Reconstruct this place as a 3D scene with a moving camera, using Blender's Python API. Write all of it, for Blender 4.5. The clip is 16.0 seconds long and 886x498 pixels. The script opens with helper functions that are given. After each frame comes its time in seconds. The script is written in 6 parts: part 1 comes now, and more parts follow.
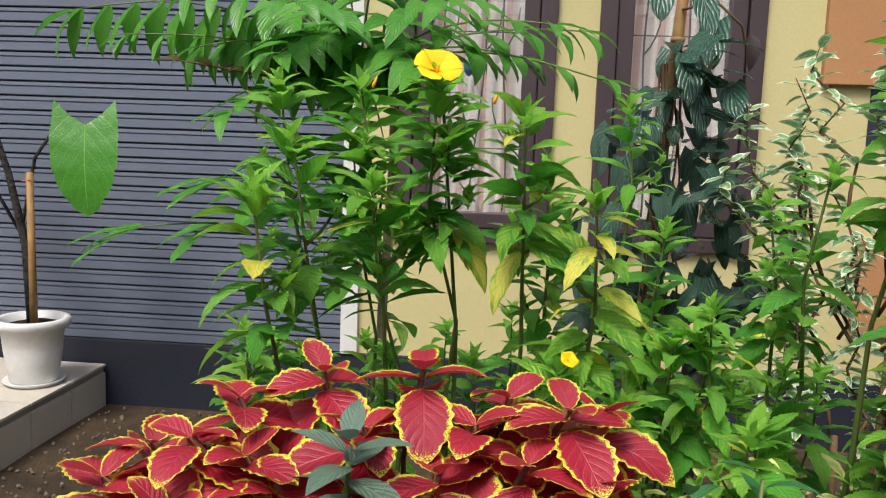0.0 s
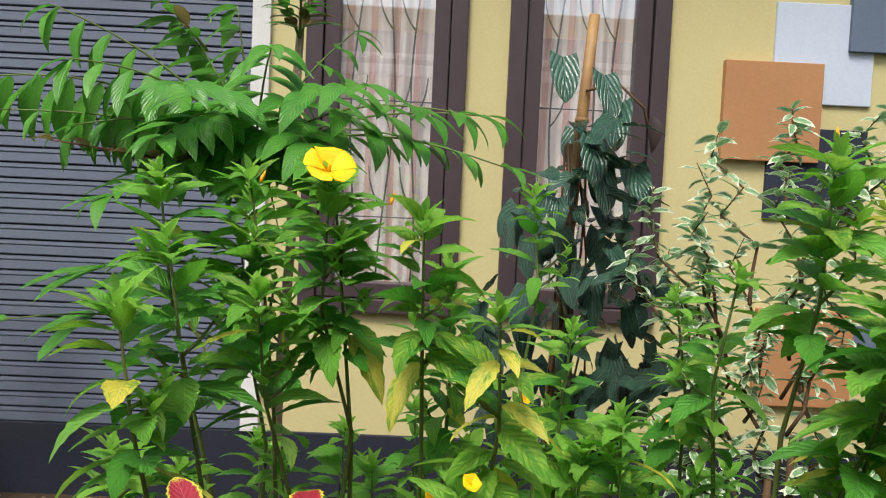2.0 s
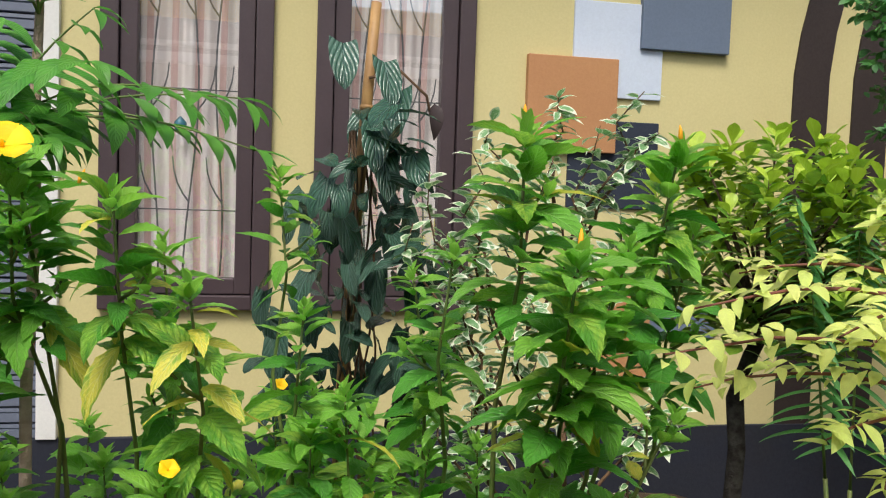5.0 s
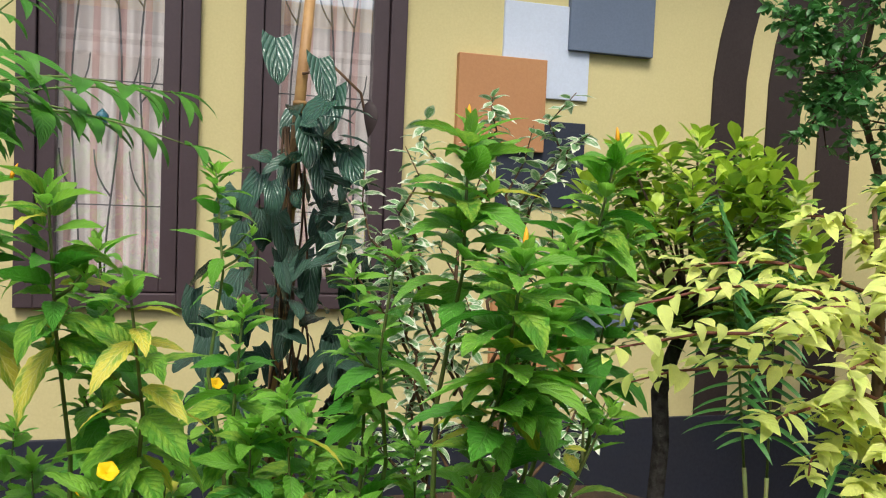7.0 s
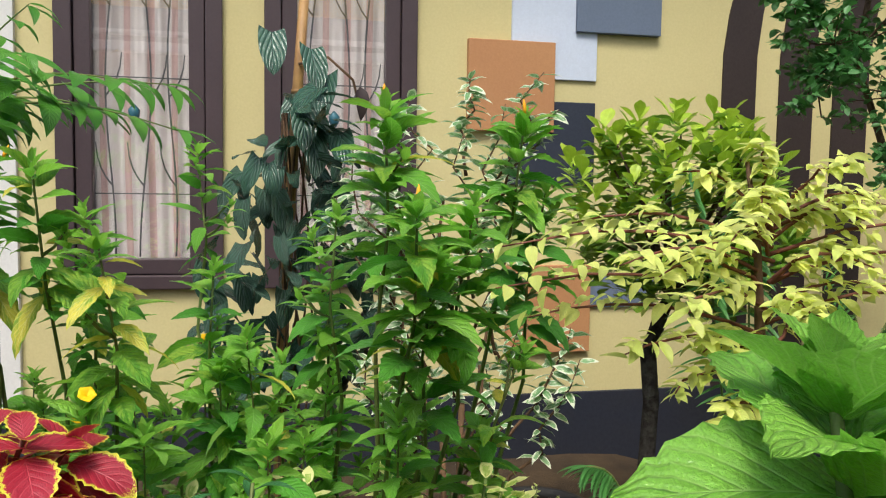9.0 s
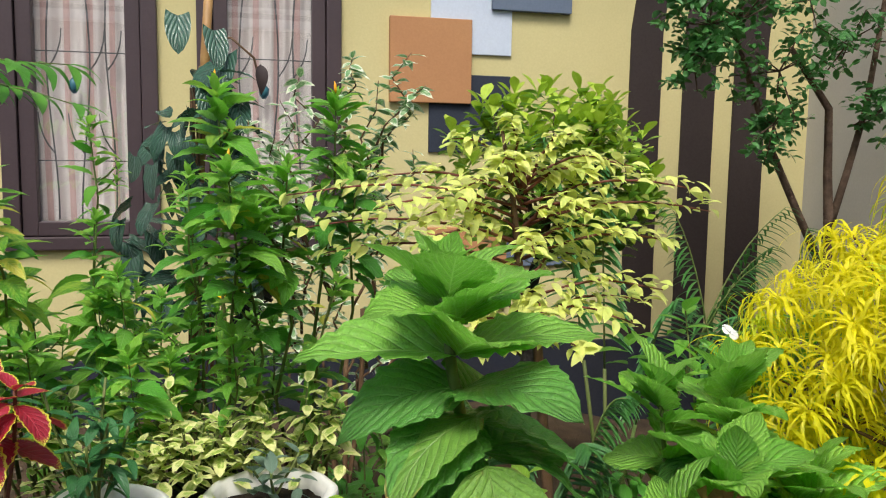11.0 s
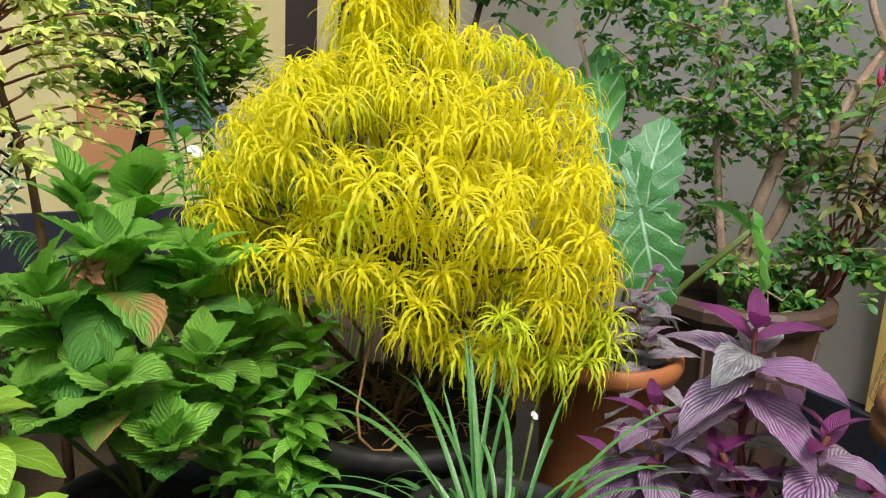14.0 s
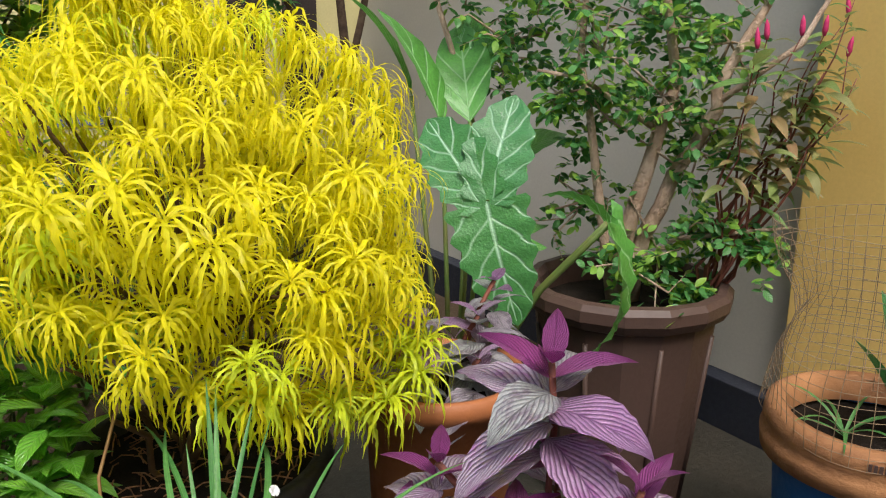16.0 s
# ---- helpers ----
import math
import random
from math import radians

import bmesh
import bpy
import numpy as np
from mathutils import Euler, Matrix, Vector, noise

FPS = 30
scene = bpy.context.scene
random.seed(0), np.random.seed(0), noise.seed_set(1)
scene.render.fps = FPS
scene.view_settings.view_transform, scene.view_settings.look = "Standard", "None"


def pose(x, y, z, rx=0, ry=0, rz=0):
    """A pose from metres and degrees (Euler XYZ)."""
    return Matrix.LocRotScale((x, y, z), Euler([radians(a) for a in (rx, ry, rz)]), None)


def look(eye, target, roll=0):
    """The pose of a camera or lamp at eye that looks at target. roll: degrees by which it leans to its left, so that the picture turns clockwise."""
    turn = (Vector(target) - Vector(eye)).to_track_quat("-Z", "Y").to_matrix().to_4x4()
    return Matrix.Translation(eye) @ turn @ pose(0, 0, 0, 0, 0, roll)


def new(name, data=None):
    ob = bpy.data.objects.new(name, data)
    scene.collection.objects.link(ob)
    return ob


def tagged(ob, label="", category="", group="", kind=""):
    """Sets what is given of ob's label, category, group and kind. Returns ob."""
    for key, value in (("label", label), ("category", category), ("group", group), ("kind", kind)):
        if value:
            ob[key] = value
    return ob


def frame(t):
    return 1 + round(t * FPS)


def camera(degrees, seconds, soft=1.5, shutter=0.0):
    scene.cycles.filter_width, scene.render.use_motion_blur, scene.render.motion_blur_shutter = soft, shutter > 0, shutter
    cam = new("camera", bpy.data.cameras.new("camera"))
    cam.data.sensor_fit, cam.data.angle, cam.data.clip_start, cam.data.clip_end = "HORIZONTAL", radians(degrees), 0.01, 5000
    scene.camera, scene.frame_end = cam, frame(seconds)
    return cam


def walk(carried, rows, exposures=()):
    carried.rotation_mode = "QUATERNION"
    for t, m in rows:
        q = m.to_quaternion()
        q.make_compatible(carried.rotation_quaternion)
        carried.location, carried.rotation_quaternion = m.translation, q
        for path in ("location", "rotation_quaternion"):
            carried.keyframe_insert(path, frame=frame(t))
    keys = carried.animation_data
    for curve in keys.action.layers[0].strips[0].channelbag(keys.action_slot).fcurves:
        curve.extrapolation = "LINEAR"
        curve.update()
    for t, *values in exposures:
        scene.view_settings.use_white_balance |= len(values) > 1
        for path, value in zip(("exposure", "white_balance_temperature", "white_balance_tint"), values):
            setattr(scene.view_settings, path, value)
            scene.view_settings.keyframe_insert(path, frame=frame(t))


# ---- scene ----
cam = camera(56.50, 16.0, 1.1)
PATH = [
    (0, (0.218, -0.010, 1.241), (0.047, 1.966, 0.984), 2.03),
    (0.5, (0.211, 0.018, 1.277), (0.023, 2.001, 1.093), 1.52),
    (1, (0.208, 0.037, 1.298), (0.007, 2.024, 1.188), 1.45),
    (1.5, (0.224, 0.048, 1.298), (0.128, 2.043, 1.187), 2.12),
    (2, (0.231, 0.072, 1.296), (0.267, 2.068, 1.183), 2.58),
    (2.5, (0.234, 0.089, 1.296), (0.375, 2.081, 1.191), 2.82),
    (3, (0.248, 0.075, 1.296), (0.422, 2.065, 1.201), 2.71),
    (3.5, (0.303, 0.083, 1.300), (0.531, 2.068, 1.207), 2.97),
    (4, (0.355, 0.084, 1.301), (0.609, 2.065, 1.207), 3.03),
    (4.5, (0.385, 0.103, 1.287), (0.730, 2.070, 1.184), 2.72),
    (4.7, (0.407, 0.078, 1.284), (0.771, 2.041, 1.174), 2.45),
    (6.8, (0.345, 0.029, 1.272), (0.902, 1.949, 1.192), 1.63),
    (7, (0.380, 0.057, 1.282), (0.944, 1.973, 1.172), 2.38),
    (7.5, (0.447, 0.068, 1.286), (1.005, 1.986, 1.186), 2.76),
    (8, (0.495, 0.062, 1.272), (1.019, 1.989, 1.163), 2.04),
    (8.5, (0.510, 0.011, 1.270), (0.987, 1.949, 1.144), 0.93),
    (9, (0.508, -0.149, 1.255), (0.946, 1.797, 1.112), 0.80),
    (9.5, (0.597, -0.282, 1.259), (1.052, 1.659, 1.093), 0.74),
    (9.7, (0.646, -0.318, 1.259), (1.102, 1.621, 1.080), 1.03),
    (11.8, (0.733, -0.685, 1.213), (1.226, 1.234, 0.937), 0.75),
    (12, (0.745, -0.731, 1.199), (1.234, 1.177, 0.856), 1.10),
    (12.5, (0.803, -0.815, 1.185), (1.291, 1.082, 0.782), 1.63),
    (13, (0.930, -0.911, 1.182), (1.429, 0.976, 0.743), 1.93),
    (13.5, (1.035, -0.967, 1.179), (1.788, 0.831, 0.728), 2.43),
    (14, (1.133, -0.971, 1.181), (2.129, 0.698, 0.710), 2.84),
    (14.5, (1.267, -0.911, 1.170), (2.447, 0.630, 0.688), 3.25),
    (15, (1.381, -0.848, 1.161), (2.596, 0.659, 0.659), 2.62),
    (15.5, (1.479, -0.850, 1.159), (2.663, 0.672, 0.628), 1.15),
    (16, (1.562, -0.902, 1.190), (2.610, 0.718, 0.667), 0.30),
]
walk(cam, [(t, look(eye, target, roll)) for t, eye, target, roll in PATH])

# ---- light ----
world = bpy.data.worlds.new("sky")
scene.world = world
world.use_nodes = True
wn = world.node_tree
sky = wn.nodes.new("ShaderNodeTexSky")
sky.sky_type = "NISHITA"
sky.sun_disc = False
sky.sun_elevation, sky.sun_rotation = radians(58), radians(200)
sky.air_density, sky.dust_density = 1.2, 4.0
wn.links.new(sky.outputs[0], wn.nodes["Background"].inputs[0])
wn.nodes["Background"].inputs[1].default_value = 0.122
sun = new("sun", bpy.data.lights.new("sun", "SUN"))
sun.data.energy, sun.data.angle, sun.data.color = 2.15, radians(22), (1.0, 0.97, 0.92)
sun.matrix_world = look((-3, -9, 15), (0, 0, 0))
scene.view_settings.exposure = 0.6

# ---- materials ----
def tree_of(name):
    m = bpy.data.materials.new(name)
    m.use_nodes = True
    return m, m.node_tree, m.node_tree.nodes["Principled BSDF"]


def put(nt, v, socket):
    if isinstance(v, (int, float)):
        socket.default_value = v
    elif isinstance(v, tuple):
        socket.default_value = (*v, 1.0)[:len(socket.default_value)]
    else:
        nt.links.new(v, socket)


def calc(nt, op, a, b=0.0, c=0.0):
    n = nt.nodes.new("ShaderNodeMath")
    n.operation = op
    for v, sock in zip((a, b, c), n.inputs):
        put(nt, v, sock)
    return n.outputs[0]


def blend(nt, fac, a, b, how="MIX"):
    n = nt.nodes.new("ShaderNodeMix")
    n.data_type, n.blend_type = "RGBA", how
    put(nt, fac, n.inputs[0])
    put(nt, a, n.inputs[6])
    put(nt, b, n.inputs[7])
    return n.outputs[2]


def grain(nt, scale, detail=4.0, rough=0.6, where=None, low=0.35, high=0.65):
    n = nt.nodes.new("ShaderNodeTexNoise")
    n.inputs["Scale"].default_value, n.inputs["Detail"].default_value, n.inputs["Roughness"].default_value = scale, detail, rough
    if where is None:
        where = nt.nodes.new("ShaderNodeTexCoord").outputs["Object"]
    nt.links.new(where, n.inputs["Vector"])
    r = nt.nodes.new("ShaderNodeMapRange")
    r.inputs[1].default_value, r.inputs[2].default_value = low, high
    nt.links.new(n.outputs["Fac"], r.inputs[0])
    return r.outputs[0]


def relief(nt, height, strength, distance=0.01):
    b = nt.nodes.new("ShaderNodeBump")
    b.inputs["Strength"].default_value, b.inputs["Distance"].default_value = strength, distance
    nt.links.new(height, b.inputs["Height"])
    return b.outputs[0]


def surface(name, colour, dark=None, rough=0.6, big=3.0, fine=60.0, bump=0.15, spec=0.4, mix=0.5, metal=0.0, vary=0.0):
    """A painted, mineral or wooden surface: large stains, fine grain, relief."""
    m, nt, p = tree_of(name)
    dark = dark or tuple(c * 0.75 for c in colour)
    stains = calc(nt, "MULTIPLY", grain(nt, big), mix)
    fines = grain(nt, fine, 5.0, 0.7)
    col = blend(nt, stains, colour, dark)
    col = blend(nt, calc(nt, "MULTIPLY", fines, 0.18), col, tuple(c * 0.6 for c in colour))
    if vary:
        info = nt.nodes.new("ShaderNodeObjectInfo")
        col = blend(nt, calc(nt, "MULTIPLY", info.outputs["Random"], vary), col, dark)
    put(nt, col, p.inputs["Base Color"])
    put(nt, calc(nt, "ADD", calc(nt, "MULTIPLY", fines, 0.15), rough), p.inputs["Roughness"])
    p.inputs["Specular IOR Level"].default_value, p.inputs["Metallic"].default_value = spec, metal
    put(nt, relief(nt, fines, bump, 0.004), p.inputs["Normal"])
    return m


def leaf_paint(name, colour, alt, vein, edge=None, edge_at=0.8, veins=9.0, slant=0.35, vein_w=0.12, rough=0.42, thin=0.3,
               patch=None, patch_amt=0.0, patch_scale=3.0, midrib=0.05, vein_amt=0.6, spec=0.45, bump=0.35, centre=None, centre_w=0.5):
    """A leaf blade: midrib and side veins along its own axes, tone that differs from leaf to leaf, a margin, blotches; light shines through."""
    m, nt, p = tree_of(name)
    if colour[1] > 1.15 * colour[0] and colour[1] > colour[2]:
        colour, alt, vein = ((c[0] * 1.08, c[1] * 1.18, c[2] * 1.4) for c in (colour, alt, vein))
    uv = nt.nodes.new("ShaderNodeTexCoord").outputs["UV"]
    sep = nt.nodes.new("ShaderNodeSeparateXYZ")
    nt.links.new(uv, sep.inputs[0])
    a = calc(nt, "ABSOLUTE", calc(nt, "MULTIPLY_ADD", sep.outputs[0], 2.0, -1.0))
    v = sep.outputs[1]
    rnd = calc(nt, "FRACT", calc(nt, "ADD", nt.nodes.new("ShaderNodeObjectInfo").outputs["Random"], nt.nodes.new("ShaderNodeNewGeometry").outputs["Random Per Island"]))
    geo = nt.nodes.new("ShaderNodeTexCoord").outputs["Object"]
    mott = grain(nt, 45.0, 3.0, 0.6, geo)
    saw = calc(nt, "FRACT", calc(nt, "MULTIPLY", calc(nt, "SUBTRACT", v, calc(nt, "MULTIPLY", a, slant)), veins))
    tri = calc(nt, "ABSOLUTE", calc(nt, "SUBTRACT", saw, 0.5))
    side = calc(nt, "SUBTRACT", 1.0, calc(nt, "MINIMUM", calc(nt, "DIVIDE", tri, vein_w), 1.0))
    rib = calc(nt, "SUBTRACT", 1.0, calc(nt, "MINIMUM", calc(nt, "DIVIDE", a, midrib), 1.0))
    lines = calc(nt, "MAXIMUM", calc(nt, "MULTIPLY", side, vein_amt), rib)
    col = blend(nt, rnd, colour, alt)
    col = blend(nt, calc(nt, "MULTIPLY", mott, 0.5), col, tuple(c * 0.55 for c in colour))
    if centre:
        col = blend(nt, calc(nt, "SUBTRACT", 1.0, calc(nt, "MINIMUM", calc(nt, "DIVIDE", a, centre_w), 1.0)), col, centre)
    if patch:
        off = nt.nodes.new("ShaderNodeVectorMath")
        off.operation = "ADD"
        nt.links.new(uv, off.inputs[0])
        nt.links.new(rnd, off.inputs[1])
        spots = grain(nt, patch_scale, 4.0, 0.65, off.outputs[0], 0.55 - patch_amt * 0.3, 0.68 - patch_amt * 0.3)
        col = blend(nt, spots, col, patch)
    col = blend(nt, calc(nt, "MULTIPLY", lines, 0.85), col, vein)
    if edge:
        wob = calc(nt, "MULTIPLY_ADD", grain(nt, 60.0, 2.0, 0.6, geo), 0.16, edge_at - 0.08)
        rim = calc(nt, "GREATER_THAN", calc(nt, "MAXIMUM", a, calc(nt, "MULTIPLY_ADD", v, 1.0, -0.06)), wob)
        col = blend(nt, rim, col, edge)
    put(nt, col, p.inputs["Base Color"])
    p.inputs["Roughness"].default_value, p.inputs["Specular IOR Level"].default_value = rough * 0.88, spec * 1.25
    height = calc(nt, "ADD", calc(nt, "MULTIPLY", lines, -0.8), calc(nt, "MULTIPLY_ADD", mott, 0.35, calc(nt, "MULTIPLY", tri, 1.6 * vein_amt)))
    put(nt, relief(nt, height, min(1.0, bump * 1.15), 0.004), p.inputs["Normal"])
    t = nt.nodes.new("ShaderNodeBsdfTranslucent")
    put(nt, blend(nt, 0.5, col, tuple(min(1, c * 1.6) for c in colour)), t.inputs[0])
    mixer = nt.nodes.new("ShaderNodeMixShader")
    mixer.inputs[0].default_value = thin
    nt.links.new(p.outputs[0], mixer.inputs[1])
    nt.links.new(t.outputs[0], mixer.inputs[2])
    nt.links.new(mixer.outputs[0], nt.nodes["Material Output"].inputs[0])
    return m


WALL = surface("cream_yellow_paint", (0.60, 0.535, 0.27), (0.54, 0.475, 0.23), 0.7, 1.2, 90, 0.1, 0.25)
SIDING = surface("grey_siding_paint", (0.13, 0.15, 0.20), (0.11, 0.128, 0.17), 0.45, 2.0, 70, 0.1, 0.4, vary=0.35)
PLINTH = surface("dark_blue_plinth_paint", (0.016, 0.020, 0.034), (0.024, 0.024, 0.028), 0.55, 2.5, 50, 0.2)
WHITE = surface("white_wall_paint", (0.72, 0.72, 0.69), (0.60, 0.60, 0.56), 0.7, 1.5, 80, 0.1, 0.25)
EASTWALL = surface("grey_white_wall_paint", (0.50, 0.48, 0.43), (0.40, 0.38, 0.34), 0.7, 1.5, 80, 0.1, 0.25)
OCHRE = surface("ochre_wall_paint", (0.86, 0.60, 0.20), (0.74, 0.48, 0.14), 0.6, 1.4, 80, 0.08, 0.3)
FRAME = surface("brown_window_paint", (0.06, 0.04, 0.045), (0.045, 0.03, 0.034), 0.4, 4.0, 90, 0.12, 0.45)
STRIP = surface("dark_brown_strip_paint", (0.028, 0.019, 0.018), (0.04, 0.028, 0.026), 0.55, 3.0, 80, 0.12)
ORANGE_P = surface("tan_panel_paint", (0.46, 0.23, 0.10), (0.40, 0.19, 0.085), 0.6, 3.0, 90, 0.1)
LIGHT_P = surface("pale_blue_panel_paint", (0.56, 0.63, 0.74), (0.50, 0.57, 0.68), 0.6, 3.0, 90, 0.1)
GREY_P = surface("slate_panel_paint", (0.13, 0.17, 0.24), (0.11, 0.145, 0.21), 0.6, 3.0, 90, 0.1)
NAVY_P = surface("navy_panel_paint", (0.022, 0.03, 0.05), (0.018, 0.024, 0.04), 0.6, 3.0, 90, 0.1)
SOIL = surface("damp_soil", (0.085, 0.058, 0.034), (0.035, 0.026, 0.018), 0.9, 4.0, 45, 1.0, 0.2, 0.9)
POTSOIL = surface("dark_potting_soil", (0.03, 0.022, 0.016), (0.014, 0.011, 0.009), 0.95, 12.0, 120, 1.0, 0.15, 0.8)
TILE = surface("cream_tile", (0.55, 0.50, 0.43), (0.42, 0.37, 0.30), 0.35, 4.0, 60, 0.1, 0.4)
GROUT = surface("grout", (0.30, 0.27, 0.23), (0.2, 0.18, 0.15), 0.9)
WHITEPOT = surface("white_plastic", (0.72, 0.72, 0.70), (0.52, 0.51, 0.47), 0.42, 9.0, 50, 0.15, 0.4, 0.6)
GREYPOT = surface("grey_planter_plastic", (0.36, 0.37, 0.37), (0.26, 0.27, 0.26), 0.5, 8.0, 60, 0.15)
BROWNPOT = surface("brown_pot_plastic", (0.085, 0.05, 0.04), (0.06, 0.037, 0.03), 0.42, 5.0, 70, 0.15)
BLACKPOT = surface("black_pot_plastic", (0.012, 0.012, 0.013), (0.03, 0.027, 0.024), 0.5, 6.0, 70, 0.15)
TERRA = surface("terracotta_plastic", (0.40, 0.14, 0.05), (0.30, 0.11, 0.045), 0.5, 6.0, 60, 0.15)
BLUE = surface("blue_pot_paint", (0.012, 0.13, 0.40), (0.012, 0.10, 0.33), 0.4, 6.0, 60, 0.12)
CLAY = surface("orange_clay_rim", (0.42, 0.20, 0.085), (0.27, 0.12, 0.055), 0.65, 9.0, 60, 0.4, 0.3, 0.9)
BLACKIRON = surface("black_iron", (0.015, 0.015, 0.017), (0.03, 0.025, 0.02), 0.5, 8.0, 80, 0.2)
GRILLE = surface("grey_iron_scroll", (0.10, 0.10, 0.105), (0.07, 0.07, 0.07), 0.5, 8.0, 80, 0.1)
WIRE = surface("rusty_wire", (0.28, 0.20, 0.12), (0.15, 0.09, 0.05), 0.6, 20, 90, 0.1)
BAMBOO = surface("bamboo", (0.42, 0.25, 0.09), (0.25, 0.13, 0.05), 0.45, 14.0, 90, 0.2, 0.4, 0.8)
BARK = surface("grey_brown_bark", (0.17, 0.115, 0.08), (0.07, 0.045, 0.032), 0.85, 16.0, 90, 0.9, 0.2, 1.0)
PALEBARK = surface("peeling_bark", (0.60, 0.46, 0.35), (0.33, 0.22, 0.15), 0.8, 14.0, 80, 0.9, 0.2, 0.9)
DARKBARK = surface("dark_bark_with_lichen", (0.022, 0.018, 0.016), (0.22, 0.21, 0.19), 0.85, 34.0, 90, 0.9, 0.2, 0.28)
STEMGREEN = surface("green_stem", (0.12, 0.20, 0.045), (0.14, 0.13, 0.04), 0.5, 9.0, 70, 0.2, 0.4, 0.8)
STEMBROWN = surface("brown_stem", (0.16, 0.09, 0.045), (0.08, 0.05, 0.03), 0.7, 12.0, 80, 0.4, 0.3, 0.9)
STEMRED = surface("red_brown_stem", (0.19, 0.055, 0.04), (0.12, 0.06, 0.03), 0.6, 9.0, 80, 0.2)
PETAL = surface("yellow_petal", (0.95, 0.60, 0.005), (0.9, 0.45, 0.0), 0.55, 30.0, 150, 0.2, 0.3, 0.6)
ORANGEBUD = surface("orange_bud", (0.88, 0.36, 0.01), (0.85, 0.5, 0.02), 0.55, 20, 100, 0.2)
WHITEPETAL = surface("white_petal", (0.66, 0.67, 0.68), (0.5, 0.52, 0.5), 0.6, 20, 100, 0.2)
REDPETAL = surface("red_petal", (0.55, 0.03, 0.025), (0.38, 0.015, 0.03), 0.5, 20, 100, 0.2)
PINKPETAL = surface("magenta_spike", (0.55, 0.03, 0.14), (0.4, 0.02, 0.1), 0.6, 30, 100, 0.3)
DRYLEAF = surface("dry_brown_leaf", (0.40, 0.20, 0.10), (0.22, 0.10, 0.05), 0.8, 25, 90, 0.5)
RIBBON = surface("pink_ribbon", (0.60, 0.22, 0.20), (0.45, 0.15, 0.14), 0.5, 25, 90, 0.2)
CURTAIN = surface("pink_curtain", (0.62, 0.45, 0.42), (0.50, 0.33, 0.31), 0.85, 3.0, 120, 0.2, 0.1)
PALECURTAIN = surface("white_curtain", (0.74, 0.70, 0.68), (0.62, 0.56, 0.54), 0.85, 3.0, 120, 0.2, 0.1)
TEALBUD = surface("teal_enamel", (0.03, 0.13, 0.17), (0.02, 0.09, 0.12), 0.4, 9, 80, 0.1)
GREYPIPE = surface("grey_plastic_pipe", (0.16, 0.16, 0.165), (0.1, 0.1, 0.1), 0.45)
GLASS, gnt, gp = tree_of("window_glass")
gp.inputs["Base Color"].default_value = (1, 1, 1, 1)
gp.inputs["Roughness"].default_value, gp.inputs["Transmission Weight"].default_value, gp.inputs["IOR"].default_value = 0.01, 1.0, 2.3

L_TURN = leaf_paint("alder_leaf", (0.15, 0.41, 0.03), (0.27, 0.53, 0.045), (0.34, 0.56, 0.14), None, 0.8, 8, 0.3, 0.16, 0.32, 0.34, None, 0, 3, 0.05, 0.45, 0.55, 0.6)
L_TURN2 = leaf_paint("alder_old_leaf", (0.065, 0.27, 0.02), (0.12, 0.38, 0.03), (0.15, 0.36, 0.06), None, 0.8, 8, 0.3, 0.16, 0.34, 0.3, None, 0, 3, 0.05, 0.45, 0.5, 0.6)
L_YOUNG = leaf_paint("alder_young_leaf", (0.27, 0.60, 0.05), (0.40, 0.70, 0.07), (0.48, 0.72, 0.2), None, 0.8, 8, 0.3, 0.16, 0.38, 0.38, None, 0, 3, 0.05, 0.5, 0.5, 0.7)
L_YELL = leaf_paint("alder_yellowing_leaf", (0.88, 0.76, 0.09), (0.78, 0.74, 0.10), (0.90, 0.86, 0.36), None, 0.8, 8, 0.3, 0.13, 0.42, 0.35, (0.16, 0.38, 0.03), 0.18, 2.0)
L_HALF = leaf_paint("alder_chlorotic_leaf", (0.24, 0.46, 0.04), (0.40, 0.52, 0.05), (0.12, 0.32, 0.035), None, 0.8, 8, 0.3, 0.18, 0.38, 0.33, (0.09, 0.30, 0.025), 0.3, 3.0, 0.05, 0.6, 0.5, 0.6)
L_COLEUS = leaf_paint("coleus_leaf", (0.46, 0.018, 0.045), (0.34, 0.014, 0.035), (0.56, 0.09, 0.11), (0.74, 0.72, 0.06), 0.85, 7, 0.4, 0.15, 0.45, 0.24, None, 0, 3, 0.04, 0.5)
L_PEPPER = leaf_paint("red_betel_leaf", (0.026, 0.075, 0.036), (0.055, 0.12, 0.065), (0.13, 0.20, 0.15), None, 0.8, 4.0, 0.8, 0.20, 0.28, 0.10, None, 0, 3, 0.06, 0.38, 0.5, 0.9)
L_PINN = leaf_paint("pinnate_leaflet", (0.075, 0.26, 0.024), (0.14, 0.36, 0.035), (0.17, 0.34, 0.06), None, 0.8, 10, 0.3, 0.1, 0.34, 0.32)
L_PINNR = leaf_paint("bronze_young_leaflet", (0.20, 0.16, 0.05), (0.16, 0.09, 0.04), (0.22, 0.16, 0.06), None, 0.8, 10, 0.3, 0.1, 0.4, 0.3)
L_BIG = leaf_paint("philodendron_leaf", (0.065, 0.24, 0.02), (0.09, 0.29, 0.025), (0.24, 0.44, 0.07), None, 0.8, 6, 0.5, 0.06, 0.26, 0.3, None, 0, 3, 0.03, 0.35)
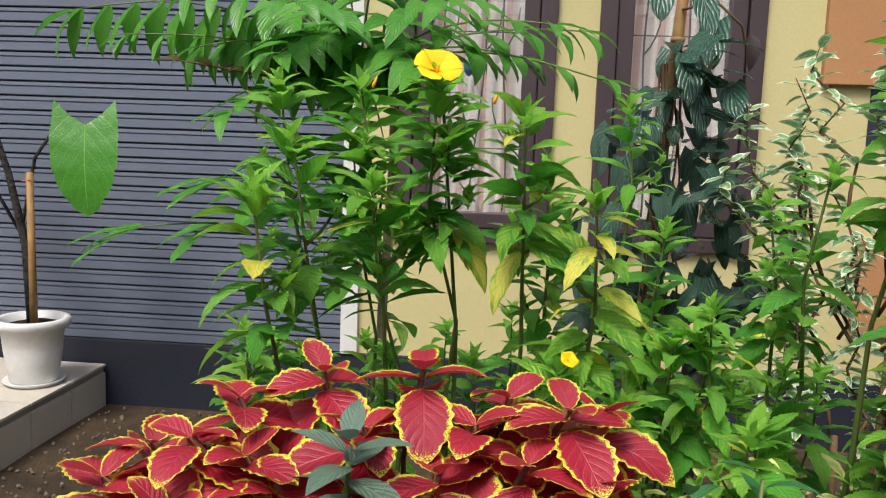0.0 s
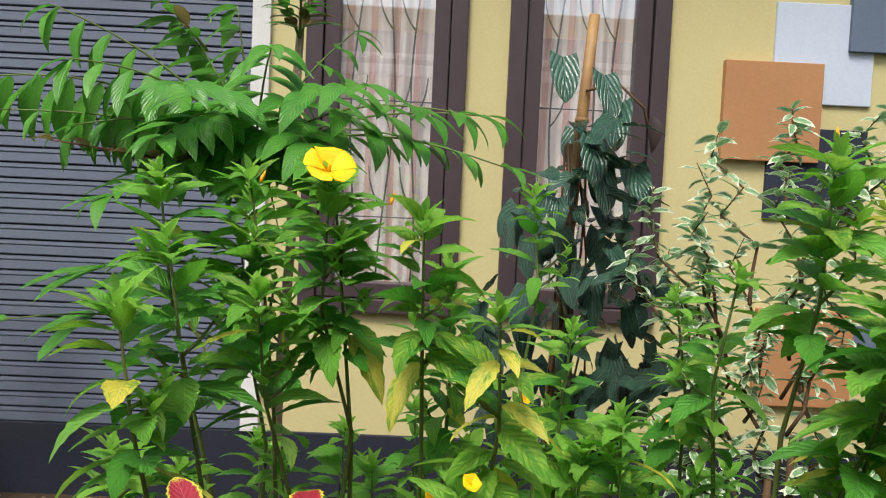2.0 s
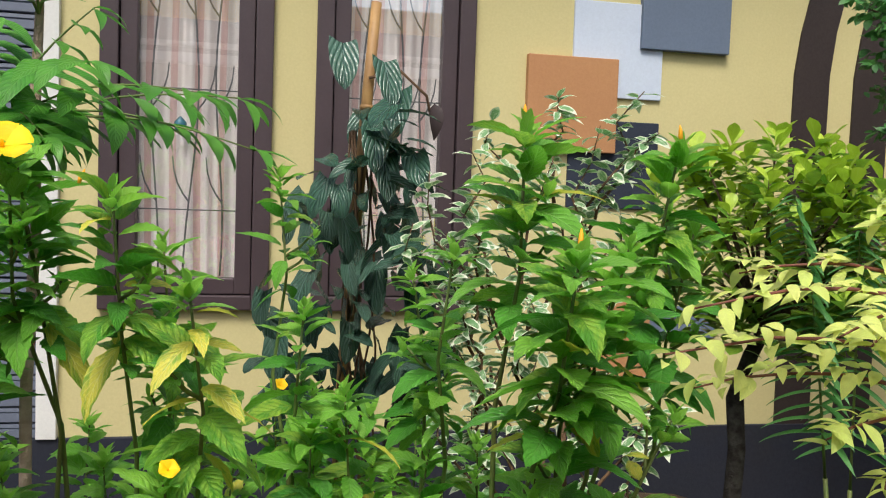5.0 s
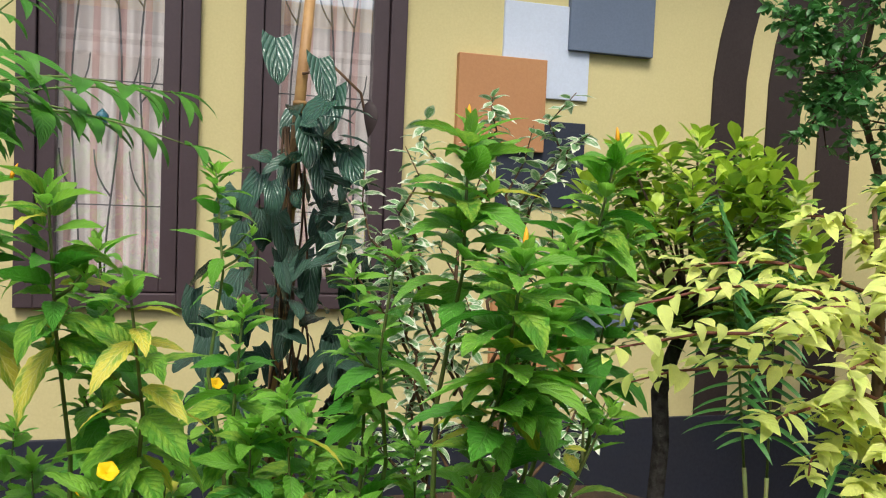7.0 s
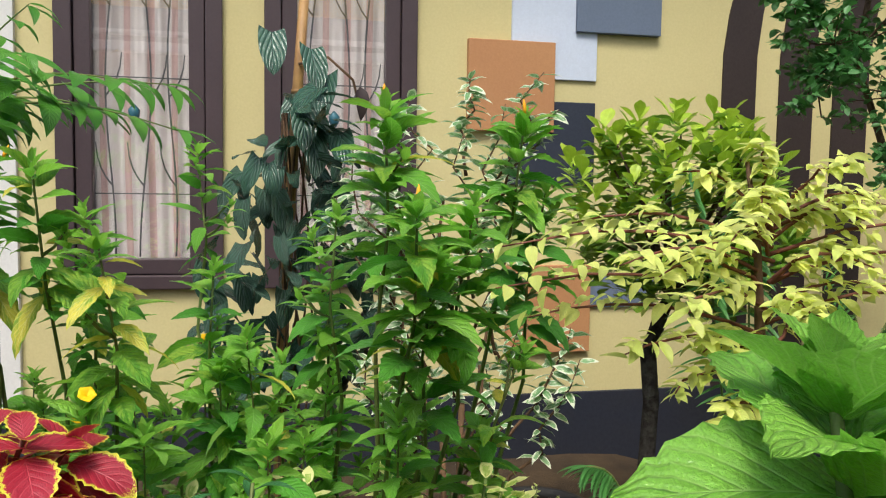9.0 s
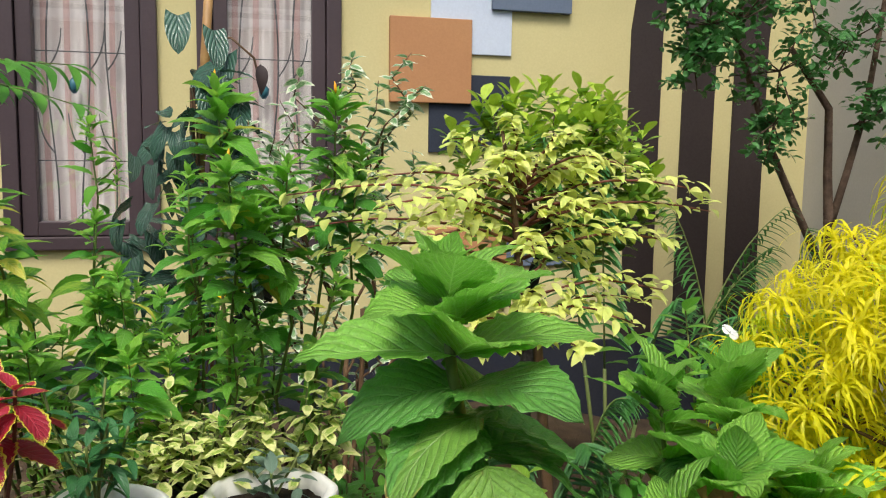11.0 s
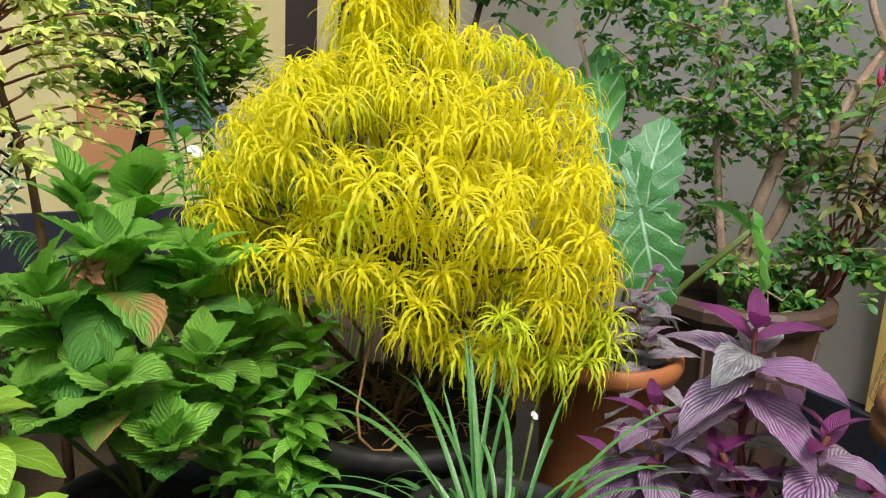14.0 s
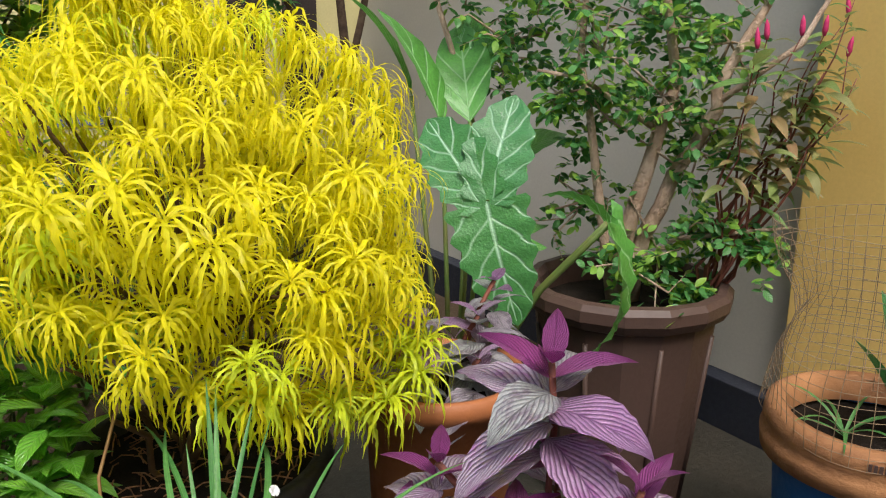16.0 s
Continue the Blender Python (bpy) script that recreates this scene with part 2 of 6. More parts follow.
L_VAR = leaf_paint("white_edged_leaf", (0.13, 0.29, 0.08), (0.20, 0.36, 0.12), (0.26, 0.38, 0.17), (0.74, 0.78, 0.60), 0.68, 6, 0.3, 0.1, 0.45, 0.28, (0.60, 0.66, 0.46), 0.15, 3.0)
L_FICUS = leaf_paint("thick_obovate_leaf", (0.10, 0.24, 0.02), (0.36, 0.46, 0.035), (0.28, 0.38, 0.06), None, 0.8, 8, 0.3, 0.08, 0.32, 0.24)
L_FICUSY = leaf_paint("young_obovate_leaf", (0.34, 0.48, 0.03), (0.48, 0.56, 0.045), (0.45, 0.55, 0.09), None, 0.8, 8, 0.3, 0.08, 0.34, 0.3)
L_DUR = leaf_paint("golden_leaf", (0.90, 0.94, 0.27), (0.72, 0.88, 0.20), (0.66, 0.74, 0.26), None, 0.8, 6, 0.35, 0.1, 0.45, 0.38)
L_LIME = leaf_paint("lime_leaf", (0.40, 0.57, 0.04), (0.24, 0.44, 0.035), (0.52, 0.66, 0.15), None, 0.8, 7, 0.35, 0.1, 0.34, 0.34)
L_HYD = leaf_paint("hydrangea_leaf", (0.20, 0.47, 0.045), (0.33, 0.60, 0.07), (0.48, 0.70, 0.18), None, 0.8, 8, 0.45, 0.14, 0.34, 0.34, None, 0, 3, 0.03, 0.65, 0.5, 0.9)
L_HYDO = leaf_paint("hydrangea_old_leaf", (0.09, 0.27, 0.04), (0.15, 0.37, 0.05), (0.24, 0.44, 0.11), None, 0.8, 8, 0.45, 0.14, 0.34, 0.3, None, 0, 3, 0.03, 0.65, 0.5, 0.9)
L_HYDB = leaf_paint("hydrangea_browning_leaf", (0.14, 0.34, 0.04), (0.20, 0.36, 0.045), (0.28, 0.40, 0.10), None, 0.8, 8, 0.45, 0.1, 0.42, 0.25, (0.46, 0.22, 0.09), 0.22, 1.2, 0.03, 0.6, 0.45, 0.6)
L_EVO = leaf_paint("golden_thread_leaf", (1.0, 0.88, 0.012), (0.95, 0.90, 0.025), (1.0, 0.93, 0.10), None, 0.8, 6, 0.3, 0.1, 0.42, 0.5)
L_EVOG = leaf_paint("green_thread_leaf", (0.60, 0.70, 0.025), (0.78, 0.78, 0.02), (0.70, 0.75, 0.06), None, 0.8, 6, 0.3, 0.1, 0.42, 0.42)
L_ALO = leaf_paint("alocasia_leaf", (0.06, 0.22, 0.055), (0.085, 0.27, 0.065), (0.48, 0.68, 0.42), None, 0.8, 4.5, 0.3, 0.09, 0.32, 0.25, None, 0, 3, 0.07, 0.75, 0.5, 0.5)
L_ALOG = leaf_paint("alocasia_bright_leaf", (0.11, 0.33, 0.05), (0.14, 0.38, 0.06), (0.44, 0.64, 0.30), None, 0.8, 4.5, 0.3, 0.09, 0.32, 0.3, None, 0, 3, 0.06, 0.75, 0.5, 0.5)
L_PURP = leaf_paint("purple_shield_leaf", (0.50, 0.27, 0.53), (0.60, 0.52, 0.63), (0.12, 0.035, 0.13), None, 0.8, 9, 0.6, 0.18, 0.32, 0.15, (0.38, 0.17, 0.39), 0.1, 4.0, 0.06, 0.85, 0.5, 0.8)
L_PURPY = leaf_paint("magenta_young_leaf", (0.36, 0.05, 0.26), (0.42, 0.12, 0.36), (0.10, 0.01, 0.06), None, 0.8, 10, 0.6, 0.16, 0.36, 0.2, None, 0, 3, 0.05, 0.8, 0.5, 0.8)
L_PURPO = leaf_paint("silver_purple_leaf", (0.46, 0.50, 0.49), (0.48, 0.38, 0.50), (0.08, 0.09, 0.08), None, 0.8, 9, 0.6, 0.16, 0.34, 0.15, (0.20, 0.16, 0.21), 0.25, 4.0, 0.06, 0.65, 0.5, 0.7)
L_STRAP = leaf_paint("strap_leaf", (0.085, 0.24, 0.055), (0.13, 0.30, 0.065), (0.16, 0.33, 0.09), None, 0.8, 1, 0.0, 0.02, 0.36, 0.3, None, 0, 3, 0.12, 0.0)
L_PALM = leaf_paint("palm_leaflet", (0.05, 0.17, 0.03), (0.075, 0.22, 0.04), (0.12, 0.25, 0.05), None, 0.8, 1, 0.0, 0.02, 0.4, 0.25, None, 0, 3, 0.1, 0.0)
L_TREE = leaf_paint("small_dark_leaf", (0.05, 0.17, 0.035), (0.09, 0.26, 0.05), (0.10, 0.24, 0.05), None, 0.8, 5, 0.3, 0.1, 0.38, 0.26)
L_TREEY = leaf_paint("small_lime_leaf", (0.30, 0.46, 0.05), (0.18, 0.36, 0.045), (0.3, 0.45, 0.08), None, 0.8, 5, 0.3, 0.1, 0.38, 0.32)
L_REDG = leaf_paint("reddish_green_leaf", (0.15, 0.30, 0.06), (0.42, 0.17, 0.09), (0.24, 0.22, 0.08), None, 0.8, 7, 0.35, 0.1, 0.40, 0.32)
L_SAGE = leaf_paint("grey_green_leaf", (0.11, 0.17, 0.10), (0.14, 0.20, 0.12), (0.20, 0.26, 0.17), None, 0.8, 7, 0.4, 0.1, 0.5, 0.2)
L_VARY = leaf_paint("cream_blotched_leaf", (0.34, 0.48, 0.06), (0.50, 0.58, 0.10), (0.55, 0.60, 0.20), (0.82, 0.82, 0.36), 0.55, 6, 0.3, 0.1, 0.42, 0.32, (0.80, 0.80, 0.34), 0.15, 3.0)
L_DARK = leaf_paint("dark_green_leaf", (0.035, 0.14, 0.035), (0.05, 0.18, 0.045), (0.08, 0.20, 0.06), None, 0.8, 6, 0.3, 0.1, 0.33, 0.22)

# ---- shaping tools ----
rnd = random.Random(7)
GOLD = 2.39996


def mesh_of(name, bm, mats):
    me = bpy.data.meshes.new(name)
    bm.to_mesh(me)
    bm.free()
    for m in (mats if isinstance(mats, (list, tuple)) else [mats]):
        me.materials.append(m)
    return me


def thing(name, at, label, category, group="", kind=""):
    e = new(name)
    e.location = at
    e.empty_display_size = 0.05
    return tagged(e, label, category, group, kind)


def part(name, bm, material, parent, label=""):
    """Links a bmesh, given in world places, as one mesh under a thing that has no turn."""
    ob = new(name, mesh_of(name, bm, material))
    base = Vector((0, 0, 0))
    p = parent
    while p is not None:
        base += p.location
        p = p.parent
    ob.parent = parent
    ob.location = -base
    if label:
        ob["label"] = label
    return ob


def whole(name, bm, material, label, category, group="", kind=""):
    return tagged(new(name, mesh_of(name, bm, material)), label, category, group, kind)


def box(bm, x0, x1, y0, y1, z0, z1, bevel=0.0):
    r = bmesh.ops.create_cube(bm, size=1.0, matrix=Matrix.LocRotScale(((x0 + x1) / 2, (y0 + y1) / 2, (z0 + z1) / 2), None, (abs(x1 - x0), abs(y1 - y0), abs(z1 - z0))))
    if bevel:
        es = list({e for v in r["verts"] for e in v.link_edges})
        bmesh.ops.bevel(bm, geom=es, offset=bevel, segments=2, affect="EDGES", profile=0.6)
    return bm


def tube(bm, pts, radii, sides=7, caps=True):
    pts = [Vector(p) for p in pts]
    if isinstance(radii, (int, float)):
        radii = [radii] * len(pts)
    rings = []
    for i, p in enumerate(pts):
        d = (pts[min(i + 1, len(pts) - 1)] - pts[max(i - 1, 0)]).normalized()
        a = d.cross(Vector((0.31, 0.95, 0.05)) if abs(d.z) > 0.3 else Vector((0, 0, 1))).normalized()
        b = d.cross(a)
        rings.append([bm.verts.new(p + (a * math.cos(6.28319 * k / sides) + b * math.sin(6.28319 * k / sides)) * radii[i]) for k in range(sides)])
    for r, s in zip(rings, rings[1:]):
        for k in range(sides):
            f = bm.faces.new((r[k], r[(k + 1) % sides], s[(k + 1) % sides], s[k]))
            f.smooth = True
    if caps:
        bm.faces.new(rings[0][::-1])
        bm.faces.new(rings[-1])
    return bm


def wander(a, b, n, amount, r=rnd):
    """Points from a to b with a natural waver."""
    a, b = Vector(a), Vector(b)
    k = (b - a).length * amount
    return [a.lerp(b, i / n) + (Vector((r.uniform(-k, k), r.uniform(-k, k), 0)) if 0 < i < n else Vector((0, 0, 0))) for i in range(n + 1)]


def lathe(bm, profile, centre, sides=40):
    """Turns (radius, height) pairs round an upright axis."""
    c = Vector(centre)
    rings = [[bm.verts.new(c + Vector((r * math.cos(6.28319 * k / sides), r * math.sin(6.28319 * k / sides), z))) for k in range(sides)] for r, z in profile]
    for r, s in zip(rings, rings[1:]):
        for k in range(sides):
            f = bm.faces.new((r[k], r[(k + 1) % sides], s[(k + 1) % sides], s[k]))
            f.smooth = True
    return bm


# outlines of a leaf: half width at v from stalk to tip
def lance(v):
    return max(0.02, math.sin(math.pi * min(1, v ** 0.75)) ** 0.9) if v < 1 else 0.0


def oval(v):
    return max(0.03, math.sin(math.pi * v ** 0.9) ** 0.7) if v < 1 else 0.0


def heart(v):
    return max(0.0, (1 - v) ** 0.75 * (0.72 + 1.1 * v)) if v < 1 else 0.0


def ovate(v):
    return max(0.03, math.sin(math.pi * v ** 0.72) ** 0.85) if v < 1 else 0.0


def spoon(v):
    return max(0.04, math.sin(math.pi * v ** 1.7) ** 0.75) if v < 1 else 0.05


def strap(v):
    return min(1.0, 0.5 + 3 * v) * (1 - v ** 4) + 0.02


def blade(name, length, width, mat, outline=lance, n=7, fold=0.25, droop=0.5, serrate=0.0, wave=0.0, lobe=0.0, across=1, curl=0.0, side=0.0):
    """A leaf that points along +y with its stalk at the origin: folded on the midrib, bent down towards the tip, with teeth or waves on its margin."""
    bm = bmesh.new()
    uv = bm.loops.layers.uv.new("UVMap")
    rows, us = [], [k / across for k in range(-across, across + 1)]
    ang, y, z, ys = 0.0, 0.0, 0.0, []
    for i in range(n + 1):
        ys.append((y, z))
        ang = droop * (i / n) ** 1.2 * 1.4
        y, z = y + length / n * math.cos(ang), z - length / n * math.sin(ang)
    for i in range(n + 1):
        v = i / n
        w = width / 2 * outline(v)
        row = []
        for u in us:
            ww = w * (1 + (serrate if i % 2 else -serrate) * (abs(u) > 0.9)) 
            back = lobe * length * abs(u) ** 1.5 * (1 - v) ** 3
            zz = ys[i][1] + fold * abs(u) * w + curl * w * u * u + wave * width * math.sin(i * 2.2 + u) * u * u
            row.append((bm.verts.new((u * ww + side * length * v * v, ys[i][0] - back + wave * 0.5 * width * math.cos(i * 2.2) * u * u, zz)), (u * 0.5 + 0.5, v)))
        rows.append(row)
    for r, s in zip(rows, rows[1:]):
        for k in range(len(us) - 1):
            q = [r[k], r[k + 1], s[k + 1], s[k]]
            f = bm.faces.new([c[0] for c in q])
            f.smooth = True
            for loop, c in zip(f.loops, q):
                loop[uv].uv = c[1]
    return mesh_of(name, bm, mat)


MANY = {}


def attach(name, me, parent, at, az, el, roll=0.0, s=1.0):
    """Sets a mesh as a part at a place in the world: az turns it, el lifts its tip (radians). Past 135 of a kind on one thing the rest are joined."""
    base = Vector(parent.location)
    m = Matrix.Translation(Vector(at) - base) @ Matrix.Rotation(az, 4, "Z") @ Matrix.Rotation(el, 4, "X") @ Matrix.Rotation(roll, 4, "Y") @ Matrix.Scale(s, 4)
    kept = MANY.setdefault((parent.name, name), [0, parent, []])
    kept[0] += 1
    if kept[0] > 135:
        kept[2].append((me, m))
        return None
    ob = bpy.data.objects.new(name, me)
    scene.collection.objects.link(ob)
    ob.parent = parent
    ob.matrix_basis = m
    return ob


def join_rest():
    """Joins the leaves past 135 of a plant into one mesh a plant."""
    for (_, name), (count, parent, rest) in MANY.items():
        if not rest:
            continue
        verts, faces, uvs, mats, which = [], [], [], [], []
        for me, m in rest:
            base = len(verts)
            verts += [m @ v.co for v in me.vertices]
            if me.materials[0] not in mats:
                mats.append(me.materials[0])
            mi = mats.index(me.materials[0])
            layer = me.uv_layers[0].data
            for p in me.polygons:
                faces.append([base + v for v in p.vertices])
                which.append(mi)
                uvs += [tuple(layer[k].uv) for k in p.loop_indices]
        big = bpy.data.meshes.new("foliage")
        big.from_pydata(verts, [], faces)
        layer = big.uv_layers.new(name="UVMap")
        layer.data.foreach_set("uv", [c for q in uvs for c in q])
        big.polygons.foreach_set("material_index", which)
        big.polygons.foreach_set("use_smooth", [True] * len(faces))
        for mt in mats:
            big.materials.append(mt)
        ob = new("foliage", big)
        ob.parent = parent
        tagged(ob, kind="stuff")


def az_of(d):
    return math.atan2(-d[0], d[1])

# ---- structure ----
WY = 3.62   # face of the house wall
EX_IN = 3.82   # inner face of the east plinth


def ground_z(x, y):
    a = min(1, max(0, (y - 1.5) / 1.0))
    b = min(1, max(0, (2.9 - x) / 0.8))
    return -0.2 + 0.16 * a * a * (3 - 2 * a) * b * b * (3 - 2 * b)


bm = bmesh.new()
xs = [-60, -20, -8] + [-6 + 0.25 * i for i in range(49)] + [8, 20, 60]
ys = [-60, -20, -8] + [-5 + 0.25 * i for i in range(41)] + [8, 20, 60]
grid = [[bm.verts.new((x, y, ground_z(x, y) + (noise.noise((x * 2.1, y * 2.1, 0)) * 0.012 if abs(x) < 7 and abs(y) < 6 else 0))) for x in xs] for y in ys]
for r, s in zip(grid, grid[1:]):
    for k in range(len(xs) - 1):
        bm.faces.new((r[k], r[k + 1], s[k + 1], s[k])).smooth = True
whole("ground", bm, SOIL, "damp brown soil and grit of the garden floor", "ground", kind="structure")

bm = bmesh.new()
box(bm, -6, EX_IN, -6, 1.45, -0.3, -0.178, 0.004)
whole("paving", bm, surface("wet_dark_concrete", (0.034, 0.029, 0.021), (0.018, 0.018, 0.013), 0.55, 3.0, 40, 0.7, 0.4, 1.0), "dark damp mossy concrete paving", "paving", kind="structure")

# small stones on the soil before the plinth
bm = bmesh.new()
for _ in range(900):
    x, y = rnd.uniform(-1.62, 0.6), rnd.uniform(2.3, 3.55)
    r = rnd.uniform(0.004, 0.012)
    bmesh.ops.create_icosphere(bm, subdivisions=1, radius=r, matrix=Matrix.LocRotScale((x, y, ground_z(x, y) + 0.006 + r * 0.3), Euler((rnd.random() * 3, rnd.random() * 3, 0)), (1, 0.8, 0.6)))
whole("gravel", bm, surface("grit", (0.20, 0.16, 0.11), (0.09, 0.07, 0.05), 0.9, 30, 90, 0.6), "loose grit and pebbles on the soil", "gravel", kind="stuff")

# house wall, with two window openings
W1, W2 = (-0.32, 0.36), (0.537, 1.218)
WB, WT, TOP = 0.806, 2.72, 3.3
house = thing("wall_north", (1.6, WY, 0), "cream-yellow painted house wall above a dark plinth", "wall", kind="structure")
bm = bmesh.new()
for x0, x1, z0, z1 in ((-0.47, W1[0], 0.272, TOP), (W1[1], W2[0], 0.272, TOP), (W2[1], 3.9, 0.272, TOP), (W1[0], W1[1], 0.272, WB), (W2[0], W2[1], 0.272, WB), (W1[0], W1[1], WT, TOP), (W2[0], W2[1], WT, TOP)):
    box(bm, x0, x1, WY, WY + 0.16, z0, z1)
part("wall_face", bm, WALL, house)
bm = bmesh.new()
box(bm, -6, 3.9, WY - 0.018, WY + 0.16, -0.4, 0.272, 0.004)
part("plinth", bm, PLINTH, house, "dark blue painted plinth")
bm = bmesh.new()
box(bm, -0.548, -0.47, WY - 0.03, WY + 0.16, 0.272, TOP, 0.004)
part("corner_post", bm, WHITE, house, "narrow white painted corner post")

# lapped siding
side_wall = thing("wall_siding", (-3, WY, 0), "blue-grey horizontal lapped siding wall with dark joints", "wall", kind="structure")
bm = bmesh.new()
box(bm, -6, -0.55, WY + 0.02, WY + 0.16, 0.272, TOP)
part("backing", bm, PLINTH, side_wall)
pitch = 0.0655
bm = bmesh.new()
prof = [(0.012, 0.001), (-0.008, 0.003), (-0.010, 0.006), (-0.008, 0.038), (-0.001, 0.0405), (-0.001, 0.0435), (-0.008, 0.046), (-0.006, 0.060), (0.012, 0.0645)]
for x in (-6.0, -0.55):
    for yy, zz in prof:
        bm.verts.new((x, yy, zz))
bm.verts.ensure_lookup_table()
k = len(prof)
for i in range(k - 1):
    bm.faces.new((bm.verts[i], bm.verts[i + 1], bm.verts[k + i + 1], bm.verts[k + i]))
bm.faces.new([bm.verts[k + i] for i in range(k)])
slat_mesh = mesh_of("slat", bm, SIDING)
i = 0
while 0.272 + i * pitch < TOP:
    attach("slat", slat_mesh, side_wall, (0, WY, 0.272 + i * pitch), 0, 0)
    i += 1

# raised painted panels on the wall
def panel(x0, x1, z0, z1, depth, mat, label):
    bm = bmesh.new()
    box(bm, x0, x1, WY - depth, WY + 0.004, z0, z1, 0.004)
    whole("wall_panel", bm, mat, label, "wall panel", "painted panels on the wall")


panel(1.458, 1.88, 1.534, 1.955, 0.035, ORANGE_P, "square tan painted panel raised on the wall")
panel(1.67, 2.098, 1.785, 2.212, 0.014, LIGHT_P, "square pale blue painted panel on the wall")
panel(1.985, 2.418, 2.012, 2.44, 0.035, GREY_P, "square slate-blue painted panel raised on the wall")
panel(1.665, 2.097, 1.285, 1.682, 0.012, NAVY_P, "square navy blue painted panel on the wall")
panel(1.665, 2.09, 0.476, 0.90, 0.030, ORANGE_P, "square tan painted panel low on the wall")
panel(2.093, 2.43, 0.69, 0.84, 0.016, GREY_P, "slate-blue painted panel low on the wall")


# dark strips that bend over at the top
def strip(x, w):
    bm = bmesh.new()
    left = [(x, 0.272), (x, 1.2), (x + 0.005, 1.95), (x + 0.03, 2.14), (x + 0.075, 2.34), (x + 0.16, 2.56), (x + 0.30, 2.80)]
    front = [bm.verts.new((a, WY - 0.012, z)) for a, z in left] + [bm.verts.new((a + w, WY - 0.012, z + 0.02 * (z > 2))) for a, z in left[::-1]]
    f = bm.faces.new(front)
    ext = bmesh.ops.extrude_face_region(bm, geom=[f])
    bmesh.ops.translate(bm, verts=[v for v in ext["geom"] if isinstance(v, bmesh.types.BMVert)], vec=(0, 0.014, 0))
    bmesh.ops.recalc_face_normals(bm, faces=bm.faces)
    whole("wall_strip", bm, STRIP, "dark brown painted strip curving over at the top", "wall trim", "dark strips on the wall")


strip(2.770, 0.185)
strip(3.090, 0.195)
strip(3.405, 0.205)


# windows
def window(name, x0, x1):
    w = thing(name, ((x0 + x1) / 2, WY, WB), "tall narrow window in a dark brown frame, curtain behind the glass", "window", kind="structure")
    for nm, a in (("frame_side", (x0, x0 + 0.072, WB, WT)), ("frame_side", (x1 - 0.072, x1, WB, WT)), ("frame_sill", (x0 + 0.072, x1 - 0.072, WB, WB + 0.062)), ("frame_head", (x0 + 0.072, x1 - 0.072, WT - 0.06, WT))):
        bm = bmesh.new()
        box(bm, a[0], a[1], WY - 0.035, WY + 0.1, a[2], a[3], 0.006)
        part(nm, bm, FRAME, w)
    a, b = x0 + 0.076, x1 - 0.076
    for nm, q in (("sash_stile", (a, a + 0.066, WB + 0.066, WT - 0.064)), ("sash_stile", (b - 0.066, b, WB + 0.066, WT - 0.064)), ("sash_rail", (a + 0.066, b - 0.066, WB + 0.066, WB + 0.132)), ("sash_rail", (a + 0.066, b - 0.066, WT - 0.13, WT - 0.064))):
        bm = bmesh.new()
        box(bm, q[0], q[1], WY - 0.016, WY + 0.06, q[2], q[3], 0.005)
        part(nm, bm, FRAME, w)
    bm = bmesh.new()
    box(bm, a + 0.064, b - 0.064, WY + 0.008, WY + 0.012, WB + 0.13, WT - 0.128)
    pane = part("pane", bm, GLASS, w)
    pane.visible_shadow = False
    # iron scrollwork behind the glass
    g0, g1 = a + 0.066, b - 0.066
    span = g1 - g0
    for fx, top in ((0.16, 0.25), (0.52, 0.10), (0.80, 0.3)):
        bm = bmesh.new()
        pts = []
        for i in range(22):
            s = i / 21
            pts.append((g0 + span * (fx + 0.055 * math.sin(s * 7 + fx * 9) + 0.05 * s), WY + 0.028, WB + 0.14 + s * (WT - WB - 0.3)))
        tube(bm, pts, 0.0042, 6)
        for i in range(4, 20, 5):
            q = Vector(pts[i])
            sgn = 1 if (i // 5) % 2 else -1
            tube(bm, [q + Vector((sgn * span * 0.17 * math.sin(u * 1.5), 0, 0.19 * u - 0.02 * math.sin(u * 3))) for u in (0, 0.25, 0.5, 0.75, 1.0)], [0.004, 0.004, 0.0038, 0.0034, 0.0028], 5)
        part("grille_bar", bm, GRILLE, w, "wavy dark iron scroll bar")
    for z in (1.22, 1.72, 2.3):
        bm = bmesh.new()
        tube(bm, [(g0, WY + 0.03, z), (g1, WY + 0.03, z)], 0.003, 6)
        part("grille_rail", bm, GRILLE, w)
    bm = bmesh.new()
    tube(bm, [(g0 + span * 0.42, WY + 0.024, 1.53), (g0 + span * 0.42, WY + 0.024, 1.55), (g0 + span * 0.42, WY + 0.024, 1.58), (g0 + span * 0.42, WY + 0.024, 1.605)], [0.008, 0.022, 0.026, 0.004], 9)
    part("grille_bud", bm, TEALBUD, w, "teal enamelled bud on the grille")
    # curtain in folds
    bm = bmesh.new()
    cols = 70
    vs = []
    for i in range(cols + 1):
        s = i / cols
        x = g0 - 0.05 + (span + 0.1) * s
        y = WY + 0.085 + 0.014 * math.sin(s * 46) + 0.008 * math.sin(s * 19 + 1)
        vs.append([bm.verts.new((x + 0.006 * math.sin(z * 3), y, z)) for z in (WB, WB + 0.7, WB + 1.4, WT)])
    for r, s in zip(vs, vs[1:]):
        for k in range(3):
            f = bm.faces.new((r[k], s[k], s[k + 1], r[k + 1]))
            f.smooth = True
            f.material_index = 1 if (vs.index(r) % 14 > 9) else 0
    part("curtain", bm, [PALECURTAIN, CURTAIN], w, "pale pink curtain hanging in folds")
    bm = bmesh.new()
